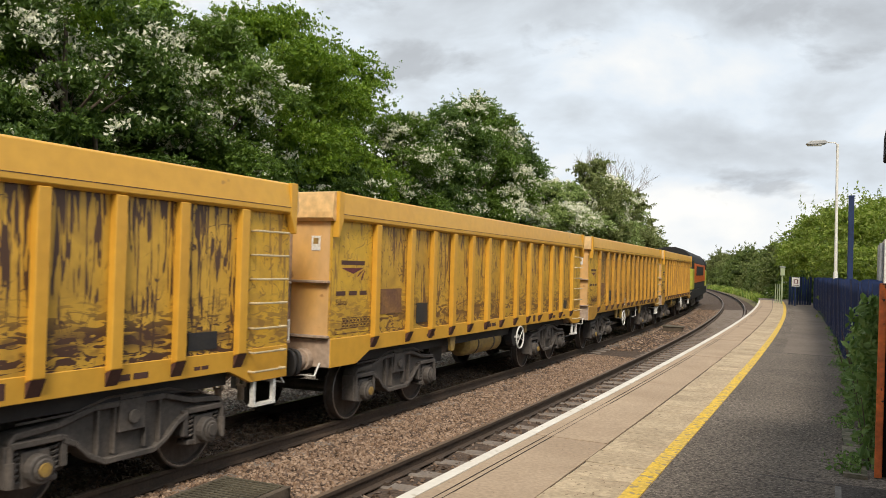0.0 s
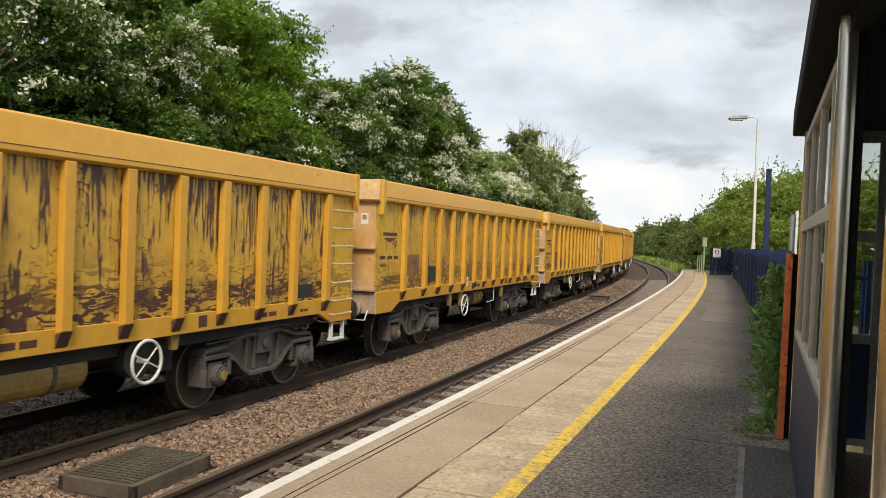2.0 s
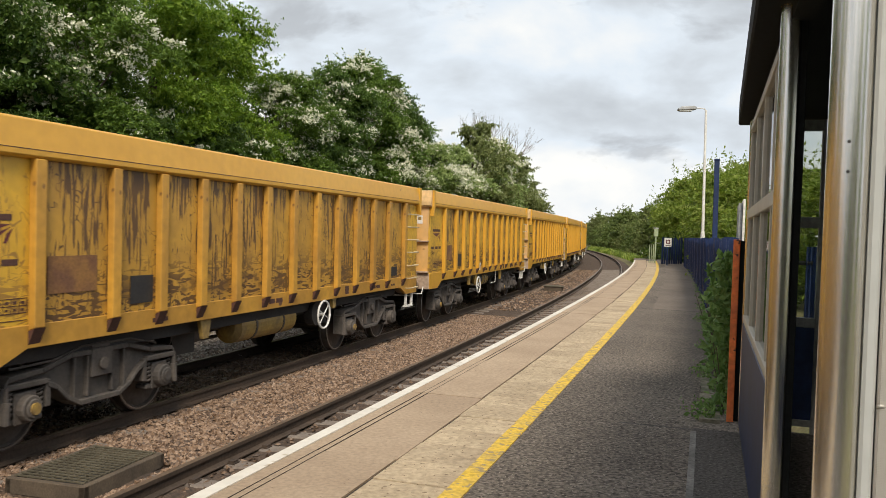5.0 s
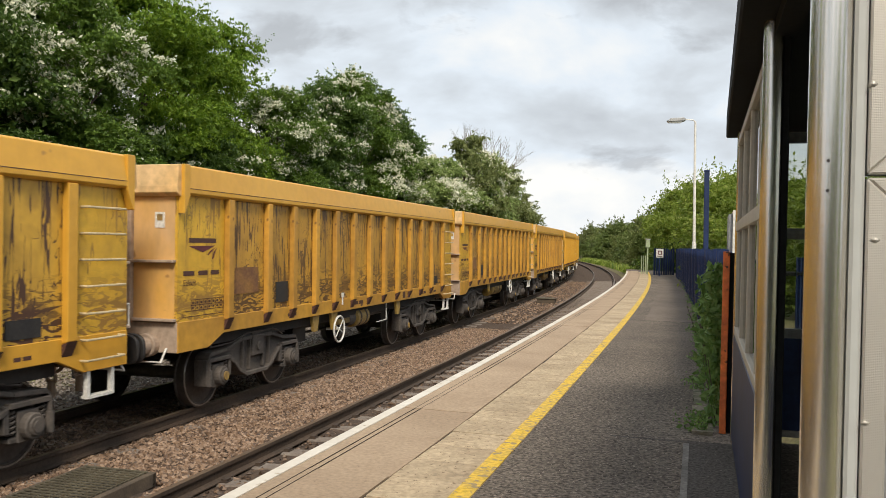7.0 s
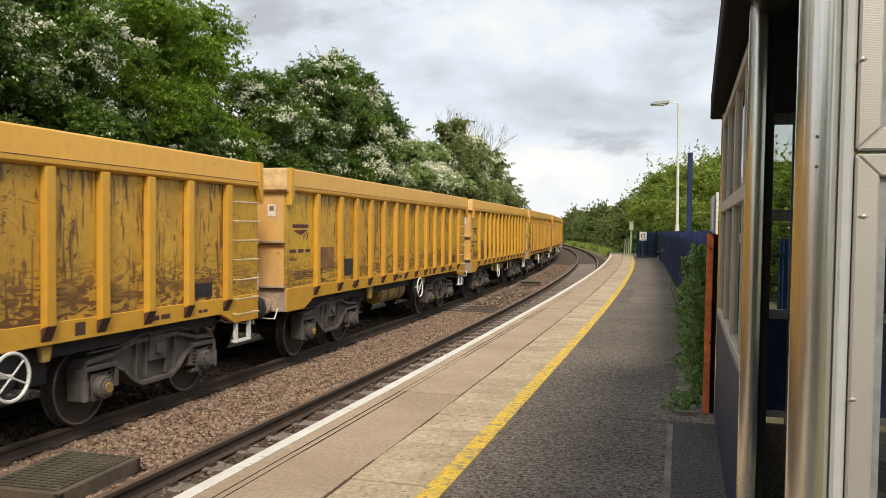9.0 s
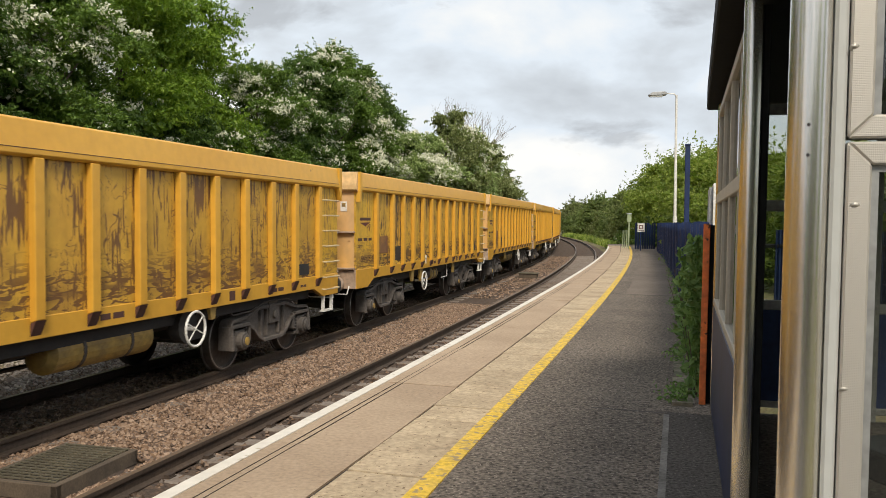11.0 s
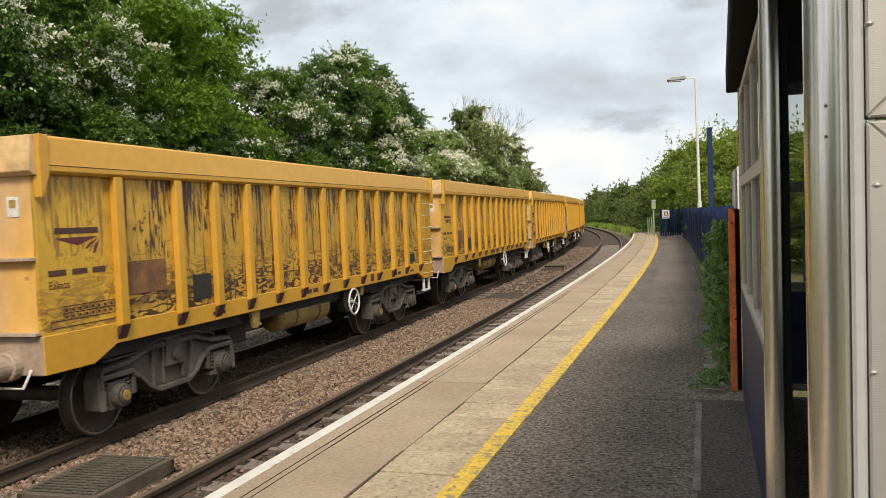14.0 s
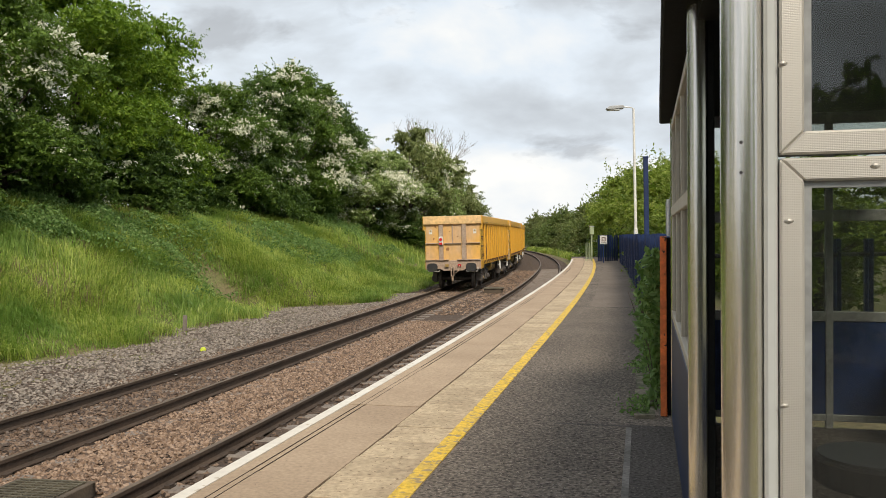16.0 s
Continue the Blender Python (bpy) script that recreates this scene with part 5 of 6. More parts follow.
def make_posts():
    across = lambda px, d: (px - 784) / 1473.0 * d
    p = thing("platform_lamp", "white tapered lamp post with a flat grey lantern", "lamp post", pose(across(1126.5, 25.0), 25.0, -0.1, 0, -0.8, 0))
    part("column", Mesh().tube((0, 0, 0), (0, 0, 1.7), 0.062, 14, caps=False).tube((0, 0, 1.68), (0, 0, 1.74), 0.062, 14, 0.045, caps=False).tube((0, 0, 1.7), (0, 0, 5.3), 0.045, 14, 0.032, caps=False), M_WHITE, p, "white steel column", soft=True)
    part("bracket", Mesh().pipe([(0, 0, 5.28), (-0.06, 0, 5.34), (-0.3, 0, 5.36)], 0.018, 8), M_WHITE, p)
    part("lantern", Mesh().prism([(-0.80, 5.27), (-0.83, 5.32), (-0.72, 5.39), (-0.34, 5.41), (-0.28, 5.37), (-0.3, 5.30)], -0.11, 0.11), M_LAMP, p, "flat grey lantern", 0.02)
    part("lantern_glass", Mesh().box(-0.78, -0.42, -0.085, 0.085, 5.255, 5.29), M_TRIM, p)
    b = thing("blue_mast", "tall dark blue square steel mast behind the fence", "mast", pose(across(1145.5, 19.0), 19.0, -0.1, 0, -0.5, -12))
    part("mast_tube", Mesh().box(-0.055, 0.055, -0.055, 0.055, 0, 3.27), M_BLUE, b, bevel=0.008)
    part("mast_cap", Mesh().box(-0.062, 0.062, -0.062, 0.062, 3.27, 3.31), M_BLUE, b, bevel=0.008)
    s = thing("notice_sign", "small white notice with red print on a post", "sign", pose(across(1068, 43.0), 43.0, 0, 0, 0, 0))
    part("sign_post", Mesh().tube((0, 0.03, -0.05), (0, 0.03, 1.3), 0.03, 8), M_BLUE, s)
    part("sign_plate", Mesh().box(-0.18, 0.18, -0.01, 0.01, 0.95, 1.39), M_WHITE, s, "white sign plate", 0.004)
    part("red_symbol", Mesh().box(-0.1, 0.1, -0.014, -0.01, 1.26, 1.3).box(-0.1, -0.06, -0.014, -0.01, 1.1, 1.26).box(0.06, 0.1, -0.014, -0.01, 1.1, 1.26).box(-0.06, 0.06, -0.014, -0.01, 1.1, 1.13), M_LOGO, s)
    part("text_bar", Mesh().box(-0.13, 0.13, -0.013, -0.01, 1.0, 1.03), M_MARK, s)
    c = thing("signal_telephone", "pale green telephone cabinet on a post", "cabinet", pose(across(1047, 46.0), 46.0, -0.1, 0, 0, 0))
    part("cabinet_post", Mesh().tube((0, 0, 0), (0, 0, 1.7), 0.045, 10), M_PALEGREEN, c)
    part("cabinet_box", Mesh().box(-0.11, 0.11, -0.09, 0.09, 1.55, 1.98), M_PALEGREEN, c, bevel=0.02)
    part("cabinet_hood", Mesh().box(-0.13, 0.13, -0.12, 0.1, 1.98, 2.03), M_TRIM, c, bevel=0.01)
    for k in range(3):
        q = thing("barrier_post", "thin pale post of the platform end barrier", "post", pose(across(1037 + 5 * k, 46.5), 46.5 + 0.3 * k, -0.1), "barrier posts")
        part("tube", Mesh().tube((0, 0, 0), (0, 0, 1.1), 0.025, 8), M_PALEGREEN, q)
    n = thing("station_sign_board", "white sign board seen edge on behind the fence", "sign", pose(across(1188, 11.5), 11.5, 0, 0, 0, 75.6))
    part("board", Mesh().box(-0.5, 0.5, -0.015, 0.015, 1.35, 1.95), M_WHITE, n, "white board", 0.004)
    for k in (-0.4, 0.4):
        part("leg", Mesh().tube((k, 0.04, -0.2), (k, 0.04, 1.9), 0.03, 8), M_LAMP, n)


# ---- plants ----
def leaf_quads(P, size, rnd, up=0.35, level=None):
    """Folded leaf sprays at the points P: arrays of vertices and faces. level: how far the leaves stray from lying flat."""
    n = len(P)
    a = rnd.randn(n, 3)
    b = rnd.randn(n, 3) + np.array([0, 0, up])
    if level is not None:
        b = np.cross(np.array([0, 0, 1.0]) + level * rnd.randn(n, 3), a)
    a /= np.linalg.norm(a, axis=1, keepdims=True)
    b -= (b * a).sum(1, keepdims=True) * a
    b /= np.linalg.norm(b, axis=1, keepdims=True)
    c = np.cross(a, b)
    r = size * (0.6 + 0.8 * rnd.rand(n))[:, None]
    q = np.stack([P - a * r, P - b * r * 0.5 + c * r * 0.18, P + a * r, P + b * r * 0.5 + c * r * 0.18], 1)
    f = np.arange(4 * n).reshape(n, 4)
    return q.reshape(-1, 3), f


def crown_points(lobes, n, rnd, shell=0.4, per=26):
    """Leaf points on drooping flat sprays round a set of lobes (x, y, z, rx, rz); with each the spray's root and its direction."""
    w = np.array([l[3] ** 2 for l in lobes])
    L = np.array(lobes)[rnd.choice(len(lobes), n // per, p=w / w.sum())]
    d = rnd.randn(len(L), 3)
    d /= np.linalg.norm(d, axis=1, keepdims=True)
    d[:, 2] = np.where(d[:, 2] < -0.4, -d[:, 2], d[:, 2])
    rr = (0.92 - shell * rnd.rand(len(L)) ** 1.6)[:, None] * (1 + 0.12 * rnd.randn(len(L)))[:, None]
    root = L[:, :3] + d * rr * np.stack([L[:, 3], L[:, 3], L[:, 4]], 1)
    out = d * np.array([1, 1, 0.55]) + 0.25 * rnd.randn(len(L), 3)
    out /= np.linalg.norm(out, axis=1, keepdims=True)
    side = np.stack([-out[:, 1], out[:, 0], 0.1 * rnd.randn(len(L))], 1)
    long = 0.45 + 0.55 * rnd.rand(len(L))
    k = np.repeat(np.arange(len(L)), per)
    t = rnd.rand(len(k))[:, None]
    P = root[k] + out[k] * t * long[k][:, None] + side[k] * (0.26 * (1.1 - t) * rnd.randn(len(k), 1)) + np.array([0, 0, -1.0]) * (0.3 * t**2) + 0.035 * rnd.randn(len(k), 3)
    return P, root[k], d[k]


def tree_data(seed, height, radius, leaf, n, size, blossom=0.0, low=0.12, lobes_n=26, spiky=0.0):
    rnd = np.random.RandomState(seed)
    lobes = []
    for i in range(lobes_n):
        f = rnd.rand() ** 0.8
        z = height * (low + (0.93 - low) * f)
        lim = radius * math.sqrt(max(0.05, 1 - abs((f - 0.38) / 0.68) ** 2.2))
        a = rnd.rand() * math.tau
        r = lim * (0.35 + 0.6 * rnd.rand())
        lr = radius * (0.2 + 0.2 * rnd.rand()) * (1.05 - 0.45 * f)
        lobes.append((r * math.cos(a), r * math.sin(a), z, lr, lr * 0.6))
    P, root, d = crown_points(lobes, n, rnd)
    # ragged sprigs that break the outline
    k = max(20, int(n * (1 + 1.5 * spiky)) // 300)
    tips = rnd.choice(len(P), k)
    sprig = np.repeat(P[tips], 14, axis=0) + np.repeat(d[tips], 14, axis=0) * (rnd.rand(14 * k, 1) * (0.55 + 0.5 * spiky)) + np.array([0, 0, 0.35 * spiky]) * rnd.rand(14 * k, 1) + rnd.randn(14 * k, 3) * 0.05
    P, d = np.concatenate([P, sprig]), np.concatenate([d, np.repeat(d[tips], 14, axis=0)])
    R = np.concatenate([root, np.repeat(root[tips], 14, axis=0)])
    v, f = leaf_quads(P, size, rnd, level=0.5)
    core = np.array(lobes)
    Q = core[rnd.choice(len(core), n // 9)]
    Q = Q[:, :3] + rnd.randn(len(Q), 3) * Q[:, 3:4] * 0.26
    v2, f2 = leaf_quads(Q, size * 2.2, rnd)
    crown = (np.concatenate([v, v2]).tolist(), np.concatenate([f, f2 + len(v)]).tolist())
    fl = None
    if blossom:
        # whole sprays flower together, most of them on the light side of the crown
        patch = np.sin(R[:, 0] * 1.9 + seed + 0.8 * np.sin(R[:, 2] * 1.5)) + np.sin(R[:, 1] * 1.7 + R[:, 2] * 1.1) + 0.9 * np.sin(R[:, 0] * 17.0 + R[:, 1] * 23.0 + R[:, 2] * 19.0)
        ok = (patch + 0.5 * rnd.randn(len(P)) > 2.55 - 2.6 * blossom) & (d[:, 2] > -0.35)
        B = P[ok] + d[ok] * 0.07 + np.array([0, 0, 0.06]) + 0.05 * rnd.randn(int(ok.sum()), 3)
        fl = leaf_quads(np.concatenate([B, B + 0.07 * rnd.randn(*B.shape)]), size * 1.0, rnd, 1.2)
        fl = (fl[0].tolist(), fl[1].tolist())
    trunk = Mesh()
    trunk.tube((0, 0, -0.6), (0.1, 0.05, height * 0.3), 0.2, 10, 0.15).tube((0.1, 0.05, height * 0.3), (0, 0.1, height * 0.75), 0.15, 8, 0.05)
    for l in lobes[:14]:
        trunk.tube((0.08, 0.05, max(0.4, l[2] * 0.55)), l[:3], 0.06, 6, 0.015)
    return crown, fl, trunk


def make_tree_kind(name, label, seed, height, radius, leaf, n, size, blossom=0.0, group="", **kw):
    crown, fl, trunk = tree_data(seed, height, radius, leaf, n, size, blossom, **kw)
    t = thing(name, label, "tree", group=group)
    c = raw("crown", *crown, leaf)
    c.parent = t
    if fl:
        b = raw("blossom", *fl, L_BLOSSOM)
        b.parent = t
        tagged(b, "clusters of white may blossom")
    part("trunk", trunk, M_BARK, t)
    return t


def make_bare_tree():
    """A tree still almost bare: limbs that fork into fine twigs."""
    rnd = random.Random(9)
    t = thing("bare_tree", "almost leafless tree with fine grey twigs", "tree", group="lineside trees")
    m = Mesh()

    def grow(a, d, length, r, depth):
        b = a + d * length
        m.tube(a, b, r, 5 if depth < 3 else 3, r * 0.6, caps=False)
        if depth < 5:
            for _ in range(3 if depth else 5):
                turn = Vector((rnd.uniform(-1, 1), rnd.uniform(-1, 1), rnd.uniform(-0.2, 0.7)))
                grow(b, (d + turn * 0.6).normalized(), length * rnd.uniform(0.6, 0.8), r * 0.55, depth + 1)

    grow(Vector((0, 0, -0.5)), Vector((0, 0, 1)), 3.4, 0.16, 0)
    part("branchwork", m, M_TWIG, t, "bare grey branches")
    return t


M_TWIG = mat("grey_twig_bark", (0.25, 0.22, 0.19), 0.9, 0, (0.18, 0.16, 0.14), 6, 0.6, 30)


def place(t, s, off, turn, sc=(1, 1, 1), z=None, first=False):
    x, y, _ = at(s, off)
    zz = float(ground_z(np.array(s), np.array(off))) - 0.1 if z is None else z
    m = pose(x, y, zz, 0, 0, turn)
    o = t if first else copy_thing(t, m)
    o.matrix_basis = m
    o.scale = sc
    return o


def make_trees():
    big = make_tree_kind("broadleaf_tree", "tall fresh green broadleaf tree on the bank", 1, 10.0, 4.4, L_BRIGHT, 62000, 0.078, 0.0, "lineside trees", lobes_n=52, spiky=0.6)
    may = make_tree_kind("hawthorn_tree", "dark hawthorn thick with white blossom", 2, 8.6, 3.9, L_DARK, 54000, 0.074, 0.42, "lineside trees", lobes_n=40)
    may2 = make_tree_kind("hawthorn_tree", "hawthorn with patches of white blossom", 7, 9.6, 3.8, L_MID, 54000, 0.075, 0.37, "lineside trees", lobes_n=40)
    pale = make_tree_kind("pale_bush_tree", "pale green bushy tree with blossom", 4, 7.4, 3.4, L_PALE, 30000, 0.095, 0.42, "lineside trees", low=0.05, lobes_n=32)
    ash = make_tree_kind("olive_tree", "thin olive green tree coming into leaf", 5, 8.0, 3.0, L_OLIVE, 13000, 0.10, 0.0, "lineside trees", lobes_n=28)
    hedge = make_tree_kind("hedge_bush", "dense dark green bush below the trees, or added out of view", 6, 3.4, 2.2, L_DARK, 9000, 0.085, 0.14, "hedge bushes", low=0.02, lobes_n=18)
    right = make_tree_kind("sapling", "bright leafy young tree behind the fence", 8, 6.0, 2.4, L_SUN, 15000, 0.085, 0.0, "trees behind the fence", low=0.05, lobes_n=42, spiky=1.0)
    thicket = make_tree_kind("thicket_bush", "olive green scrub bush beside the far track", 15, 4.6, 2.6, L_SCRUB, 11000, 0.10, 0.0, "scrub round the bend", low=0.02, lobes_n=26, spiky=0.6)
    bare = make_bare_tree()
    place(may, 18.5, 20.0, 10, first=True)
    place(big, 30.5, 20.0, 40, (1, 1, 1.0), first=True)
    place(may2, 53.0, 18.6, 200, (1.1, 1.1, 1.1), first=True)
    place(pale, 65.0, 14.6, 0, (1.05, 1.05, 0.98), first=True)
    place(ash, 78.0, 11.4, 0, (1.1, 1.1, 1.2), first=True)
    place(hedge, 12.0, 18.0, 0, first=True)
    place(right, 37.0, -5.4, 0, (1, 1, 0.9), z=-0.6, first=True)
    x, y, _ = at(74.0, 12.6)
    bare.matrix_basis = pose(x, y, 0.6, 0, 0, 40)
    bare.scale = (1.0, 1.0, 1.12)
    for t, s, off, a, sc in ((may, 9, 20, 120, (1.1, 1.1, 1.05)), (big, 15, 25, 190, (1.1, 1.1, 1.1)), (may2, 24.5, 18.6, 60, (0.9, 0.9, 0.82)), (big, 35.5, 21, 260, (1, 1, 1.02)), (may2, 41.0, 18.4, 80, (0.8, 0.8, 0.76)), (may, 47.0, 18.3, 120, (0.95, 0.95, 0.98)), (may, 60.5, 18.2, 250, (1.0, 1.0, 1.12)), (may2, 68, 19.0, 10, (0.95, 0.95, 0.95)), (big, 25.0, 24.5, 10, (1, 1, 1.1)), (pale, 58.0, 16.2, 90, (0.8, 0.8, 0.62)), (pale, 72.0, 12.6, 200, (1.0, 1.0, 1.25)), (pale, 60.0, 15.0, 20, (0.9, 0.9, 0.85)), (ash, 68.5, 13.0, 90, (1.0, 1.0, 1.3)), (ash, 83, 11.0, 250, (1.1, 1.1, 1.1)), (ash, 90, 10.8, 140, (1.1, 1.1, 1.0)), (pale, 87, 11.6, 140, (0.9, 0.9, 1.1)), (pale, 80.0, 14, 40, (1, 1, 1.1)), (ash, 100, 10.4, 220, (1, 1, 0.8)), (ash, 112, 10.5, 20, (1, 1, 0.7)), (may, 0, 21, 30, (1, 1, 1)), (big, -10, 22, 60, (1, 1, 1)), (may2, -20, 20, 60, (1, 1, 1)), (big, 44, 25, 100, (0.9, 0.9, 0.95)), (big, -14, -16, 60, (1, 1, 0.9)), (may, -24, -12, 60, (1, 1, 0.9)), (big, -8, -24, 160, (1, 1, 1))):
        place(t, s, off, a, sc)
    rnd = random.Random(11)
    s = 4.0
    while s < 64:
        place(hedge, s, 18.2 + rnd.uniform(-0.5, 0.9), rnd.uniform(0, 360), (1, 1, rnd.uniform(0.7, 1.2)))
        s += rnd.uniform(2.4, 3.4)
    for s, off in ((62, 15.5), (66, 13.2), (70, 12.2), (75, 11.0), (80, 10.2), (86, 9.6), (92, 9.2), (99, 9.2), (106, 9.4)):
        place(hedge, s, off, rnd.uniform(0, 360), (1, 1, rnd.uniform(0.6, 0.9)))
    # unseen bushes behind the camera, added to darken the reflection in the shelter glass
    for s, off, k in ((-7, -6, 1.0), (-10, -5, 1.1), (-13, -7, 1.2), (-9, -9, 1.3), (-15, -4, 1.1), (-16, -1.5, 1.0)):
        place(hedge, s, off, 40 * k * s, (1.1, 1.1, k), z=-0.3)
    # behind the platform fence, and round the far bend
    for s, off, a, k in ((26, -6.6, 50, 0.72), (31, -5.6, 100, 0.8), (42, -5.2, 200, 0.95), (47, -5.4, 20, 1.0), (52, -4.6, 260, 1.05), (57, -4.4, 160, 1.1), (62, -4.2, 10, 1.15), (67, -4.4, 70, 1.2), (73, -5.0, 130, 1.15), (79, -5.0, 300, 1.15), (60, -8.0, 200, 1.3), (70, -8.0, 20, 1.4), (22, -7.0, 0, 0.7), (84, -6, 90, 1.1)):
        place(right, s, off, a, (1, 1, k), z=-0.6)
    s = 55.0
    place(thicket, 84.0, -4.0, 0, z=-1.2, first=True)
    while s < 175:
        if s < 80:
            place(hedge, s, -4.2 + rnd.uniform(-0.8, 0.6), rnd.uniform(0, 360), (1.1, 1.1, rnd.uniform(0.7, 1.0)), z=-1.2)
        else:
            k = rnd.uniform(0.95, 1.6)
            place(thicket, s, -6.4 + rnd.uniform(-1.0, 0.6), rnd.uniform(0, 360), (k, k, k * rnd.uniform(0.9, 1.1)), z=-1.2)
            if rnd.random() < 0.45:
                place(ash, s + 1, -6.8 + rnd.uniform(-1, 1), rnd.uniform(0, 360), (1, 1, rnd.uniform(0.65, 0.85)), z=-1.2)
        s += rnd.uniform(3.0, 4.4)


def grass_edge(s):
    return 10.9 + 0.4 * np.sin(s * 0.21) + 0.5 * np.sin(s * 0.9 + 1) - 3.5 * smooth(28.3, 31.6, s) + 0.22 * np.sin(s * 2.7) + 0.15 * np.sin(s * 4.9 + 2)


def blades(name, n, s0, s1, o0, o1, h, material, label, seed, patch=None, wide=0.012, fringe=0.0, sway=(0.15, 0.75), free=False):
    """Tufts of grass: each blade a bent tapering strip; neighbouring tufts lean together."""
    rnd = np.random.RandomState(seed)
    m = n // 9
    s, o = s0 + (s1 - s0) * rnd.rand(m), o0 + (o1 - o0) * rnd.rand(m)
    edge = grass_edge(s)
    keep = o > edge - 0.35 + 0.3 * rnd.randn(m)
    if free:
        keep = o < 99
    if fringe:
        keep &= o < edge + fringe
    if patch is not None:
        keep &= np.sin(s * 0.7 + seed) + np.sin(o * 1.1 + s * 0.31) + 0.4 * rnd.randn(m) > patch
    s, o = s[keep], o[keep]
    tall = np.repeat((0.5 + 0.9 * rnd.rand(len(s))) * (1 + 0.35 * np.sin(s * 1.3 + 2 * np.sin(o * 0.8))), 9)
    lead = np.repeat(2.2 * np.sin(s * 0.45 + o * 0.3) + 1.1 * np.sin(o * 1.7 - s * 0.8), 9)
    s, o = np.repeat(s, 9) + 0.11 * rnd.randn(9 * len(s)), np.repeat(o, 9) + 0.11 * rnd.randn(9 * len(o))
    x, y, _ = at(s, o)
    z = ground_z(s, o) - 0.03
    n = len(x)
    a, lean = lead + 0.9 * rnd.randn(n), sway[0] + (sway[1] - sway[0]) * rnd.rand(n)
    hh = h * tall * (0.6 + 0.6 * rnd.rand(n))
    ux, uy = np.cos(a), np.sin(a)
    w = wide * (0.7 + 0.6 * rnd.rand(n))
    px, py = -uy * w, ux * w
    p0 = np.stack([x - px, y - py, z], 1)
    p1 = np.stack([x + px, y + py, z], 1)
    mx, my, mz = x + ux * hh * lean * 0.3, y + uy * hh * lean * 0.3, z + hh * 0.6
    p2 = np.stack([mx + px * 0.8, my + py * 0.8, mz], 1)
    p3 = np.stack([mx - px * 0.8, my - py * 0.8, mz], 1)
    p4 = np.stack([x + ux * hh * lean, y + uy * hh * lean, z + hh * (1.0 - 0.5 * lean)], 1)
    v = np.stack([p0, p1, p2, p3, p4], 1).reshape(-1, 3)
    k = 5 * np.arange(n)
    f = [tuple(q) for q in np.stack([k, k + 1, k + 2, k + 3], 1).tolist()] + [tuple(q) for q in np.stack([k + 3, k + 2, k + 4], 1).tolist()]
    tagged(raw(name, v.tolist(), f, material), label, "grass", "", "stuff")


def weeds(name, n, s0, s1, o0, o1, h, size, material, label, seed, patch):
    """Low leafy weeds in patches on the bank."""
    rnd = np.random.RandomState(seed)
    s, o = s0 + (s1 - s0) * rnd.rand(n), o0 + (o1 - o0) * rnd.rand(n)
    k = (o > grass_edge(s) + 0.6) & (np.sin(s * 0.5 + seed) + np.sin(o * 0.9 + s * 0.23) + 0.3 * rnd.randn(n) > patch)
    s, o = s[k], o[k]
    x, y, _ = at(s, o)
    top = h * (0.6 + 0.4 * np.sin(s * 2.1) * np.sin(o * 1.9))
    P = np.stack([x, y, ground_z(s, o) + top * (0.25 + 0.75 * rnd.rand(len(s)) ** 0.6)], 1)
    v, f = leaf_quads(P, size, rnd, 1.5)
    tagged(raw(name, v.tolist(), f.tolist(), material), label, "weeds", "", "stuff")


def make_foot_weeds():
    """Small weeds rooted in the joint between tarmac and fence."""
    rnd = np.random.RandomState(61)
    s = 6.3 + 30 * rnd.rand(5200) ** 1.4
    k = np.sin(s * 2.3) + np.sin(s * 5.9 + 1) + 0.4 * rnd.randn(len(s)) > 0.15
    s = s[k]
    o = -2.6 + 0.045 * np.abs(rnd.randn(len(s))) * (1.1 + np.sin(s * 3.1))
    x, y, _ = at(s, o)
    P = np.stack([x, y, 0.005 + 0.11 * rnd.rand(len(s)) ** 2], 1)
    v, f = leaf_quads(P, 0.02, rnd, 2.0)
    tagged(raw("platform_weeds", v.tolist(), f.tolist(), L_WEED), "small weeds and moss along the fence foot", "weeds", "", "stuff")
    m = thing("marker_stub", "short grey concrete marker post at the bank foot", "post", pose(-7.35, 23.6, -1.25, 3, 2, 20))
    part("stub", Mesh().box(-0.06, 0.06, -0.05, 0.05, 0, 0.5), M_SLEEPER, m, bevel=0.012)
    b = thing("tennis_ball", "faded yellow-green ball lying on the stones", "ball", pose(-5.5, 19.0, -1.12))
    g = Mesh()
    for i in range(8):
        g.tube((0, 0, 0.07 * math.sin(math.pi * (i / 8 - 0.5))), (0, 0, 0.07 * math.sin(math.pi * ((i + 1) / 8 - 0.5))), max(0.001, 0.07 * math.cos(math.pi * (i / 8 - 0.5))), 16, max(0.001, 0.07 * math.cos(math.pi * ((i + 1) / 8 - 0.5))), caps=False)
    part("felt", g, mat("ball_felt", (0.55, 0.62, 0.05), 0.9, 0, (0.42, 0.5, 0.06), 20, 0.6, 90), b, soft=True)
    q = thing("paper_scrap", "crumpled white scrap of paper between the rails", "litter", pose(-5.0, 15.2, -1.08, 0, 0, 30))
    part("paper", Mesh().add([(-0.12, -0.07, 0.0), (0.02, -0.09, 0.04), (0.13, -0.05, 0.01), (-0.1, 0.05, 0.03), (0.01, 0.04, 0.07), (0.12, 0.07, 0.02)], [(0, 1, 4, 3), (1, 2, 5, 4)]), M_WHITE, q)


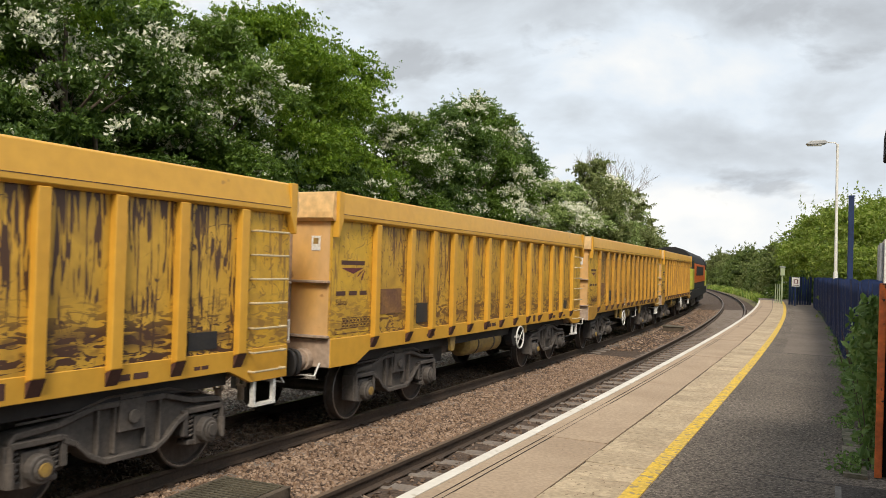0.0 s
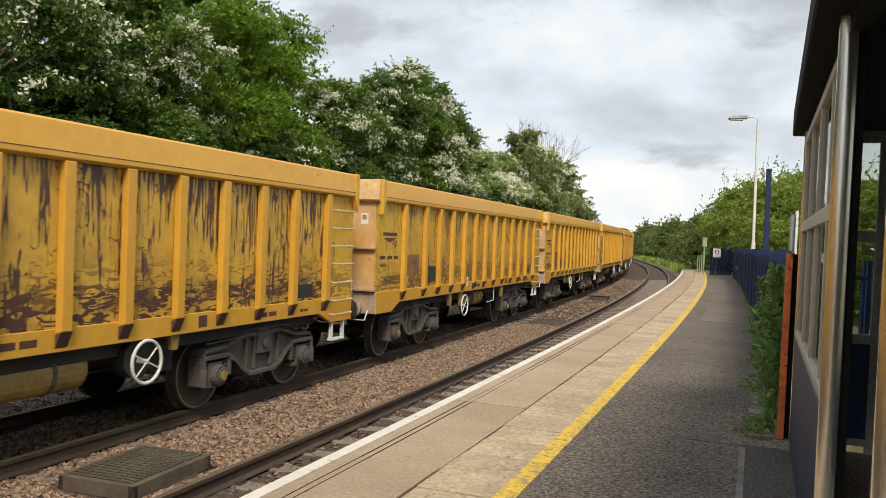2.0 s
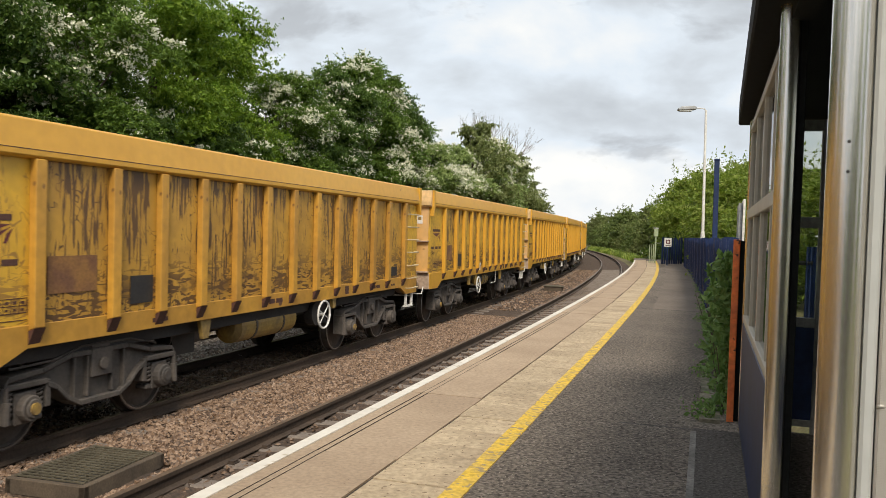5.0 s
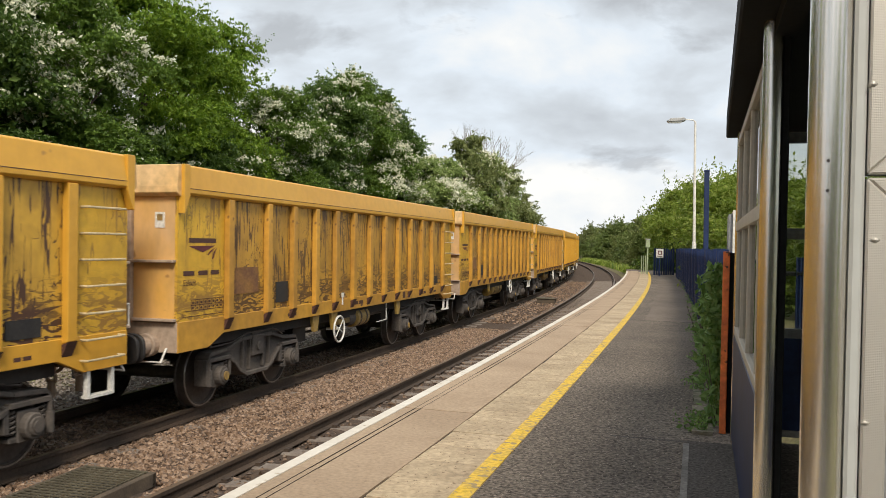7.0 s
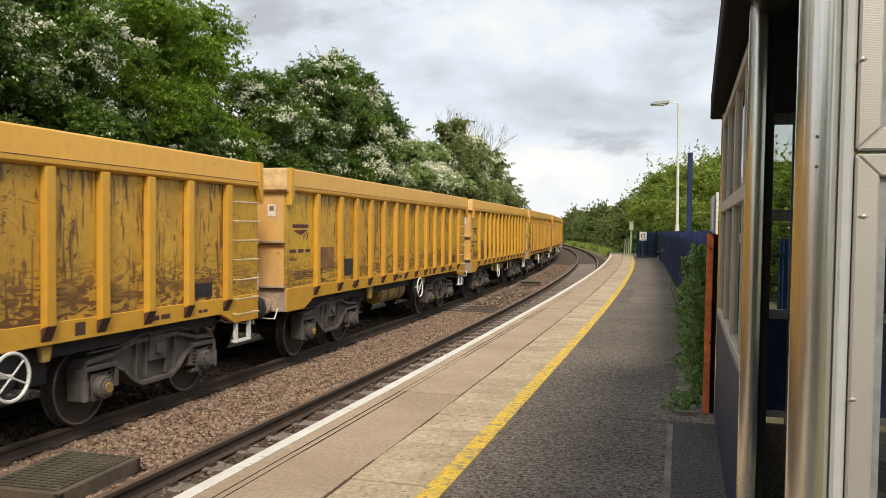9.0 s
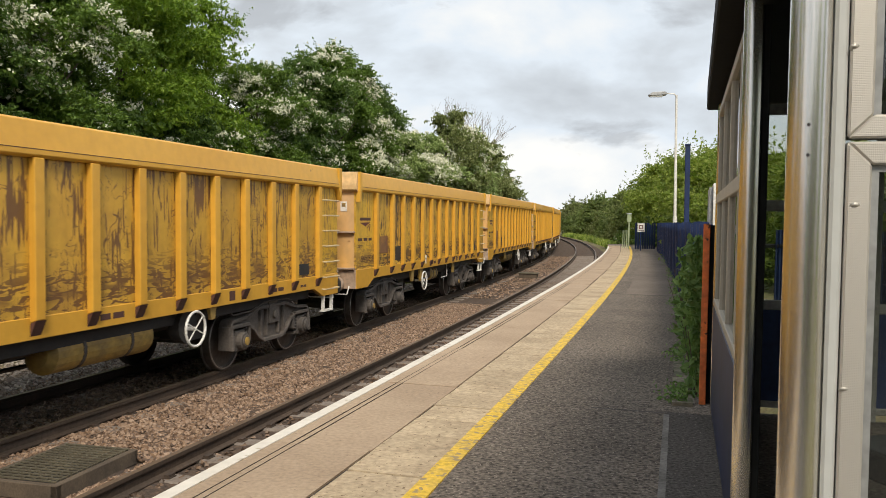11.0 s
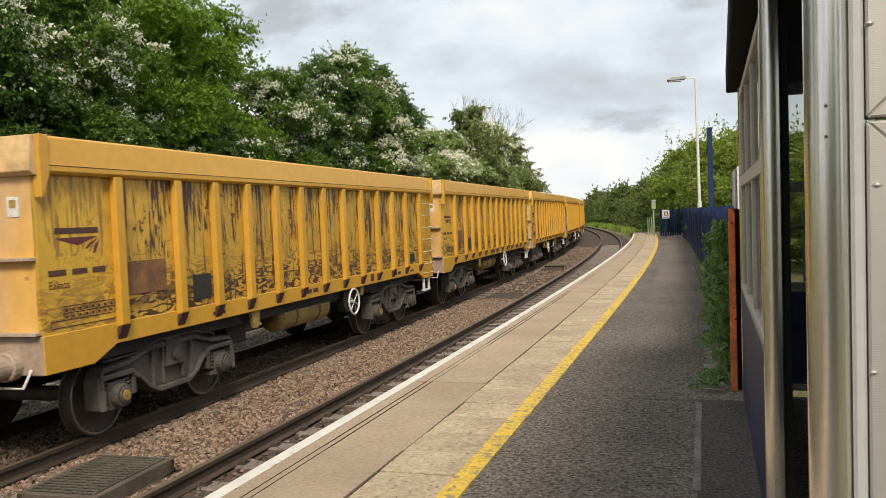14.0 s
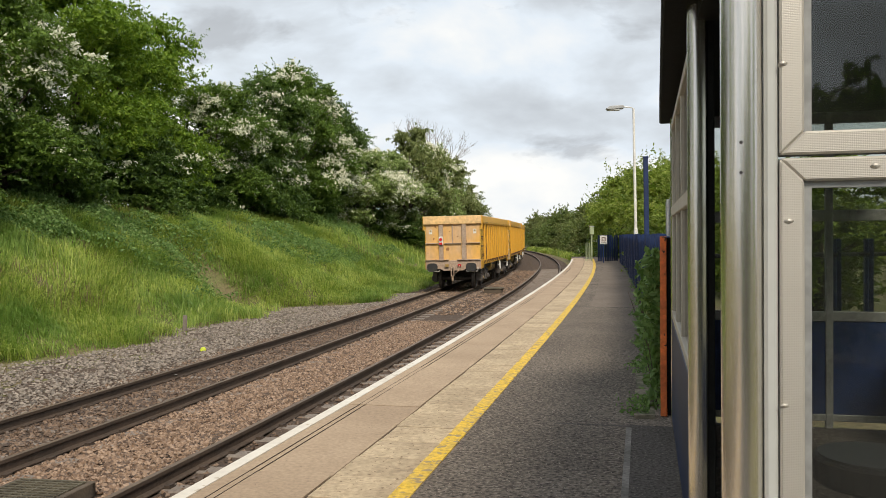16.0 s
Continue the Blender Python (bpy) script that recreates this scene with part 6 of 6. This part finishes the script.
def make_climber():
    rnd = np.random.RandomState(21)
    c = thing("fence_shrub", "leafy green shrub growing along the fence foot", "shrub")
    P = []
    for i in range(3400):
        s = 6.6 + 6.0 * rnd.rand() ** 1.9
        top = 1.2 * (1 - (s - 6.6) / 7.0) + 0.12
        z = top * rnd.rand() ** 0.75
        off = -2.73 + 0.09 * rnd.rand() + 0.09 * rnd.rand() ** 3 * (1 + math.sin(s * 7 + z * 5))
        x, y, _ = at(s, off)
        P.append((float(x), float(y), z))
    v, f = leaf_quads(np.array(P), 0.042, rnd)
    l = raw("leaves", v.tolist(), f.tolist(), L_SHRUB)
    l.parent = c
    st = Mesh()
    for i in range(40):
        s = 6.7 + 5 * rnd.rand() ** 1.6
        x, y, _ = at(s, -2.66 - 0.06 * rnd.rand())
        st.tube((float(x), float(y), -0.02), (float(x) + 0.1 * rnd.randn(), float(y) + 0.1 * rnd.randn(), 0.4 + 0.5 * rnd.rand()), 0.007, 5, 0.003)
    tagged(part("stems", st, M_BARK, c), kind="stuff")


def main():
    make_ground()
    make_ballast()
    make_rails()
    make_platform()
    make_shelter()
    make_fence()
    make_posts()
    make_grate()
    make_train()
    make_trees()
    make_climber()
    make_foot_weeds()
    blades("bank_grass", 300000, 6, 48, 7.0, 18.5, 0.42, L_GRASS, "long soft green grass on the bank", 31, wide=0.010, sway=(0.3, 1.3))
    blades("far_bank_grass", 60000, 48, 115, 6.9, 18.5, 0.55, L_GRASS, "long green grass on the far bank", 33, wide=0.02)
    blades("verge_grass", 36000, 58, 150, -4.8, -1.3, 0.6, L_GRASS, "rough grass verge beside the far track", 36, wide=0.03, free=True)
    blades("dry_fringe", 16000, 8, 60, 7.0, 12.5, 0.28, L_DRY, "brown dead grass along the bank foot", 35, fringe=0.3, wide=0.01, sway=(0.4, 1.2))
    blades("dry_stalks", 14000, 8, 70, 9.5, 18.5, 0.7, L_DRY, "dry brown stalks among the grass", 32, 0.9, wide=0.006)
    weeds("nettles", 70000, 22, 60, 11.2, 18.3, 0.95, 0.06, L_WEED, "dark nettles and brambles on the upper bank", 51, 0.35)
    weeds("bank_weeds", 40000, 6, 30, 15.5, 18.8, 0.6, 0.06, L_WEED, "leafy weeds under the trees", 52, 0.2)
    bed = lambda s, o: -1.125 - 0.06 * smooth(6.9, 8.2, o) - 0.06 * smooth(9.0, 11.2, o)
    clear = lambda s, o: ~((abs(o - 3.15) < 0.46) & (abs(s - 6.2) < 0.7)) & (np.min([abs(o - r) for r, _ in RAILS], axis=0) > 0.09)
    stones("ballast_stones", 34000, 3.5, 24, 2.33, 4.2, 0.027, bed, M_STONE, "loose brown broken ballast stones", 41, 1.4, clear)
    stones("track_stones", 24000, 5.0, 32, 4.3, 6.6, 0.030, bed, M_OILSTONE, "oily brown ballast stones between the rails", 42, 1.2, clear)
    stones("near_track_stones", 5000, 4.0, 40, 0.3, 2.2, 0.030, bed, M_OILSTONE, "dark brown ballast stones by the platform", 44, 1.2, clear)
    stones("cess_stones", 30000, 8.0, 36, 5.85, 11.6, 0.032, bed, M_GREYSTONE, "grey broken stones along the cess", 43, 1.1, clear)
    stones("far_stones", 8000, 26, 60, 2.35, 6.6, 0.04, bed, M_STONE, "brown ballast stones farther along", 45, 1.0, clear)
    make_sleepers()


main()
motions()
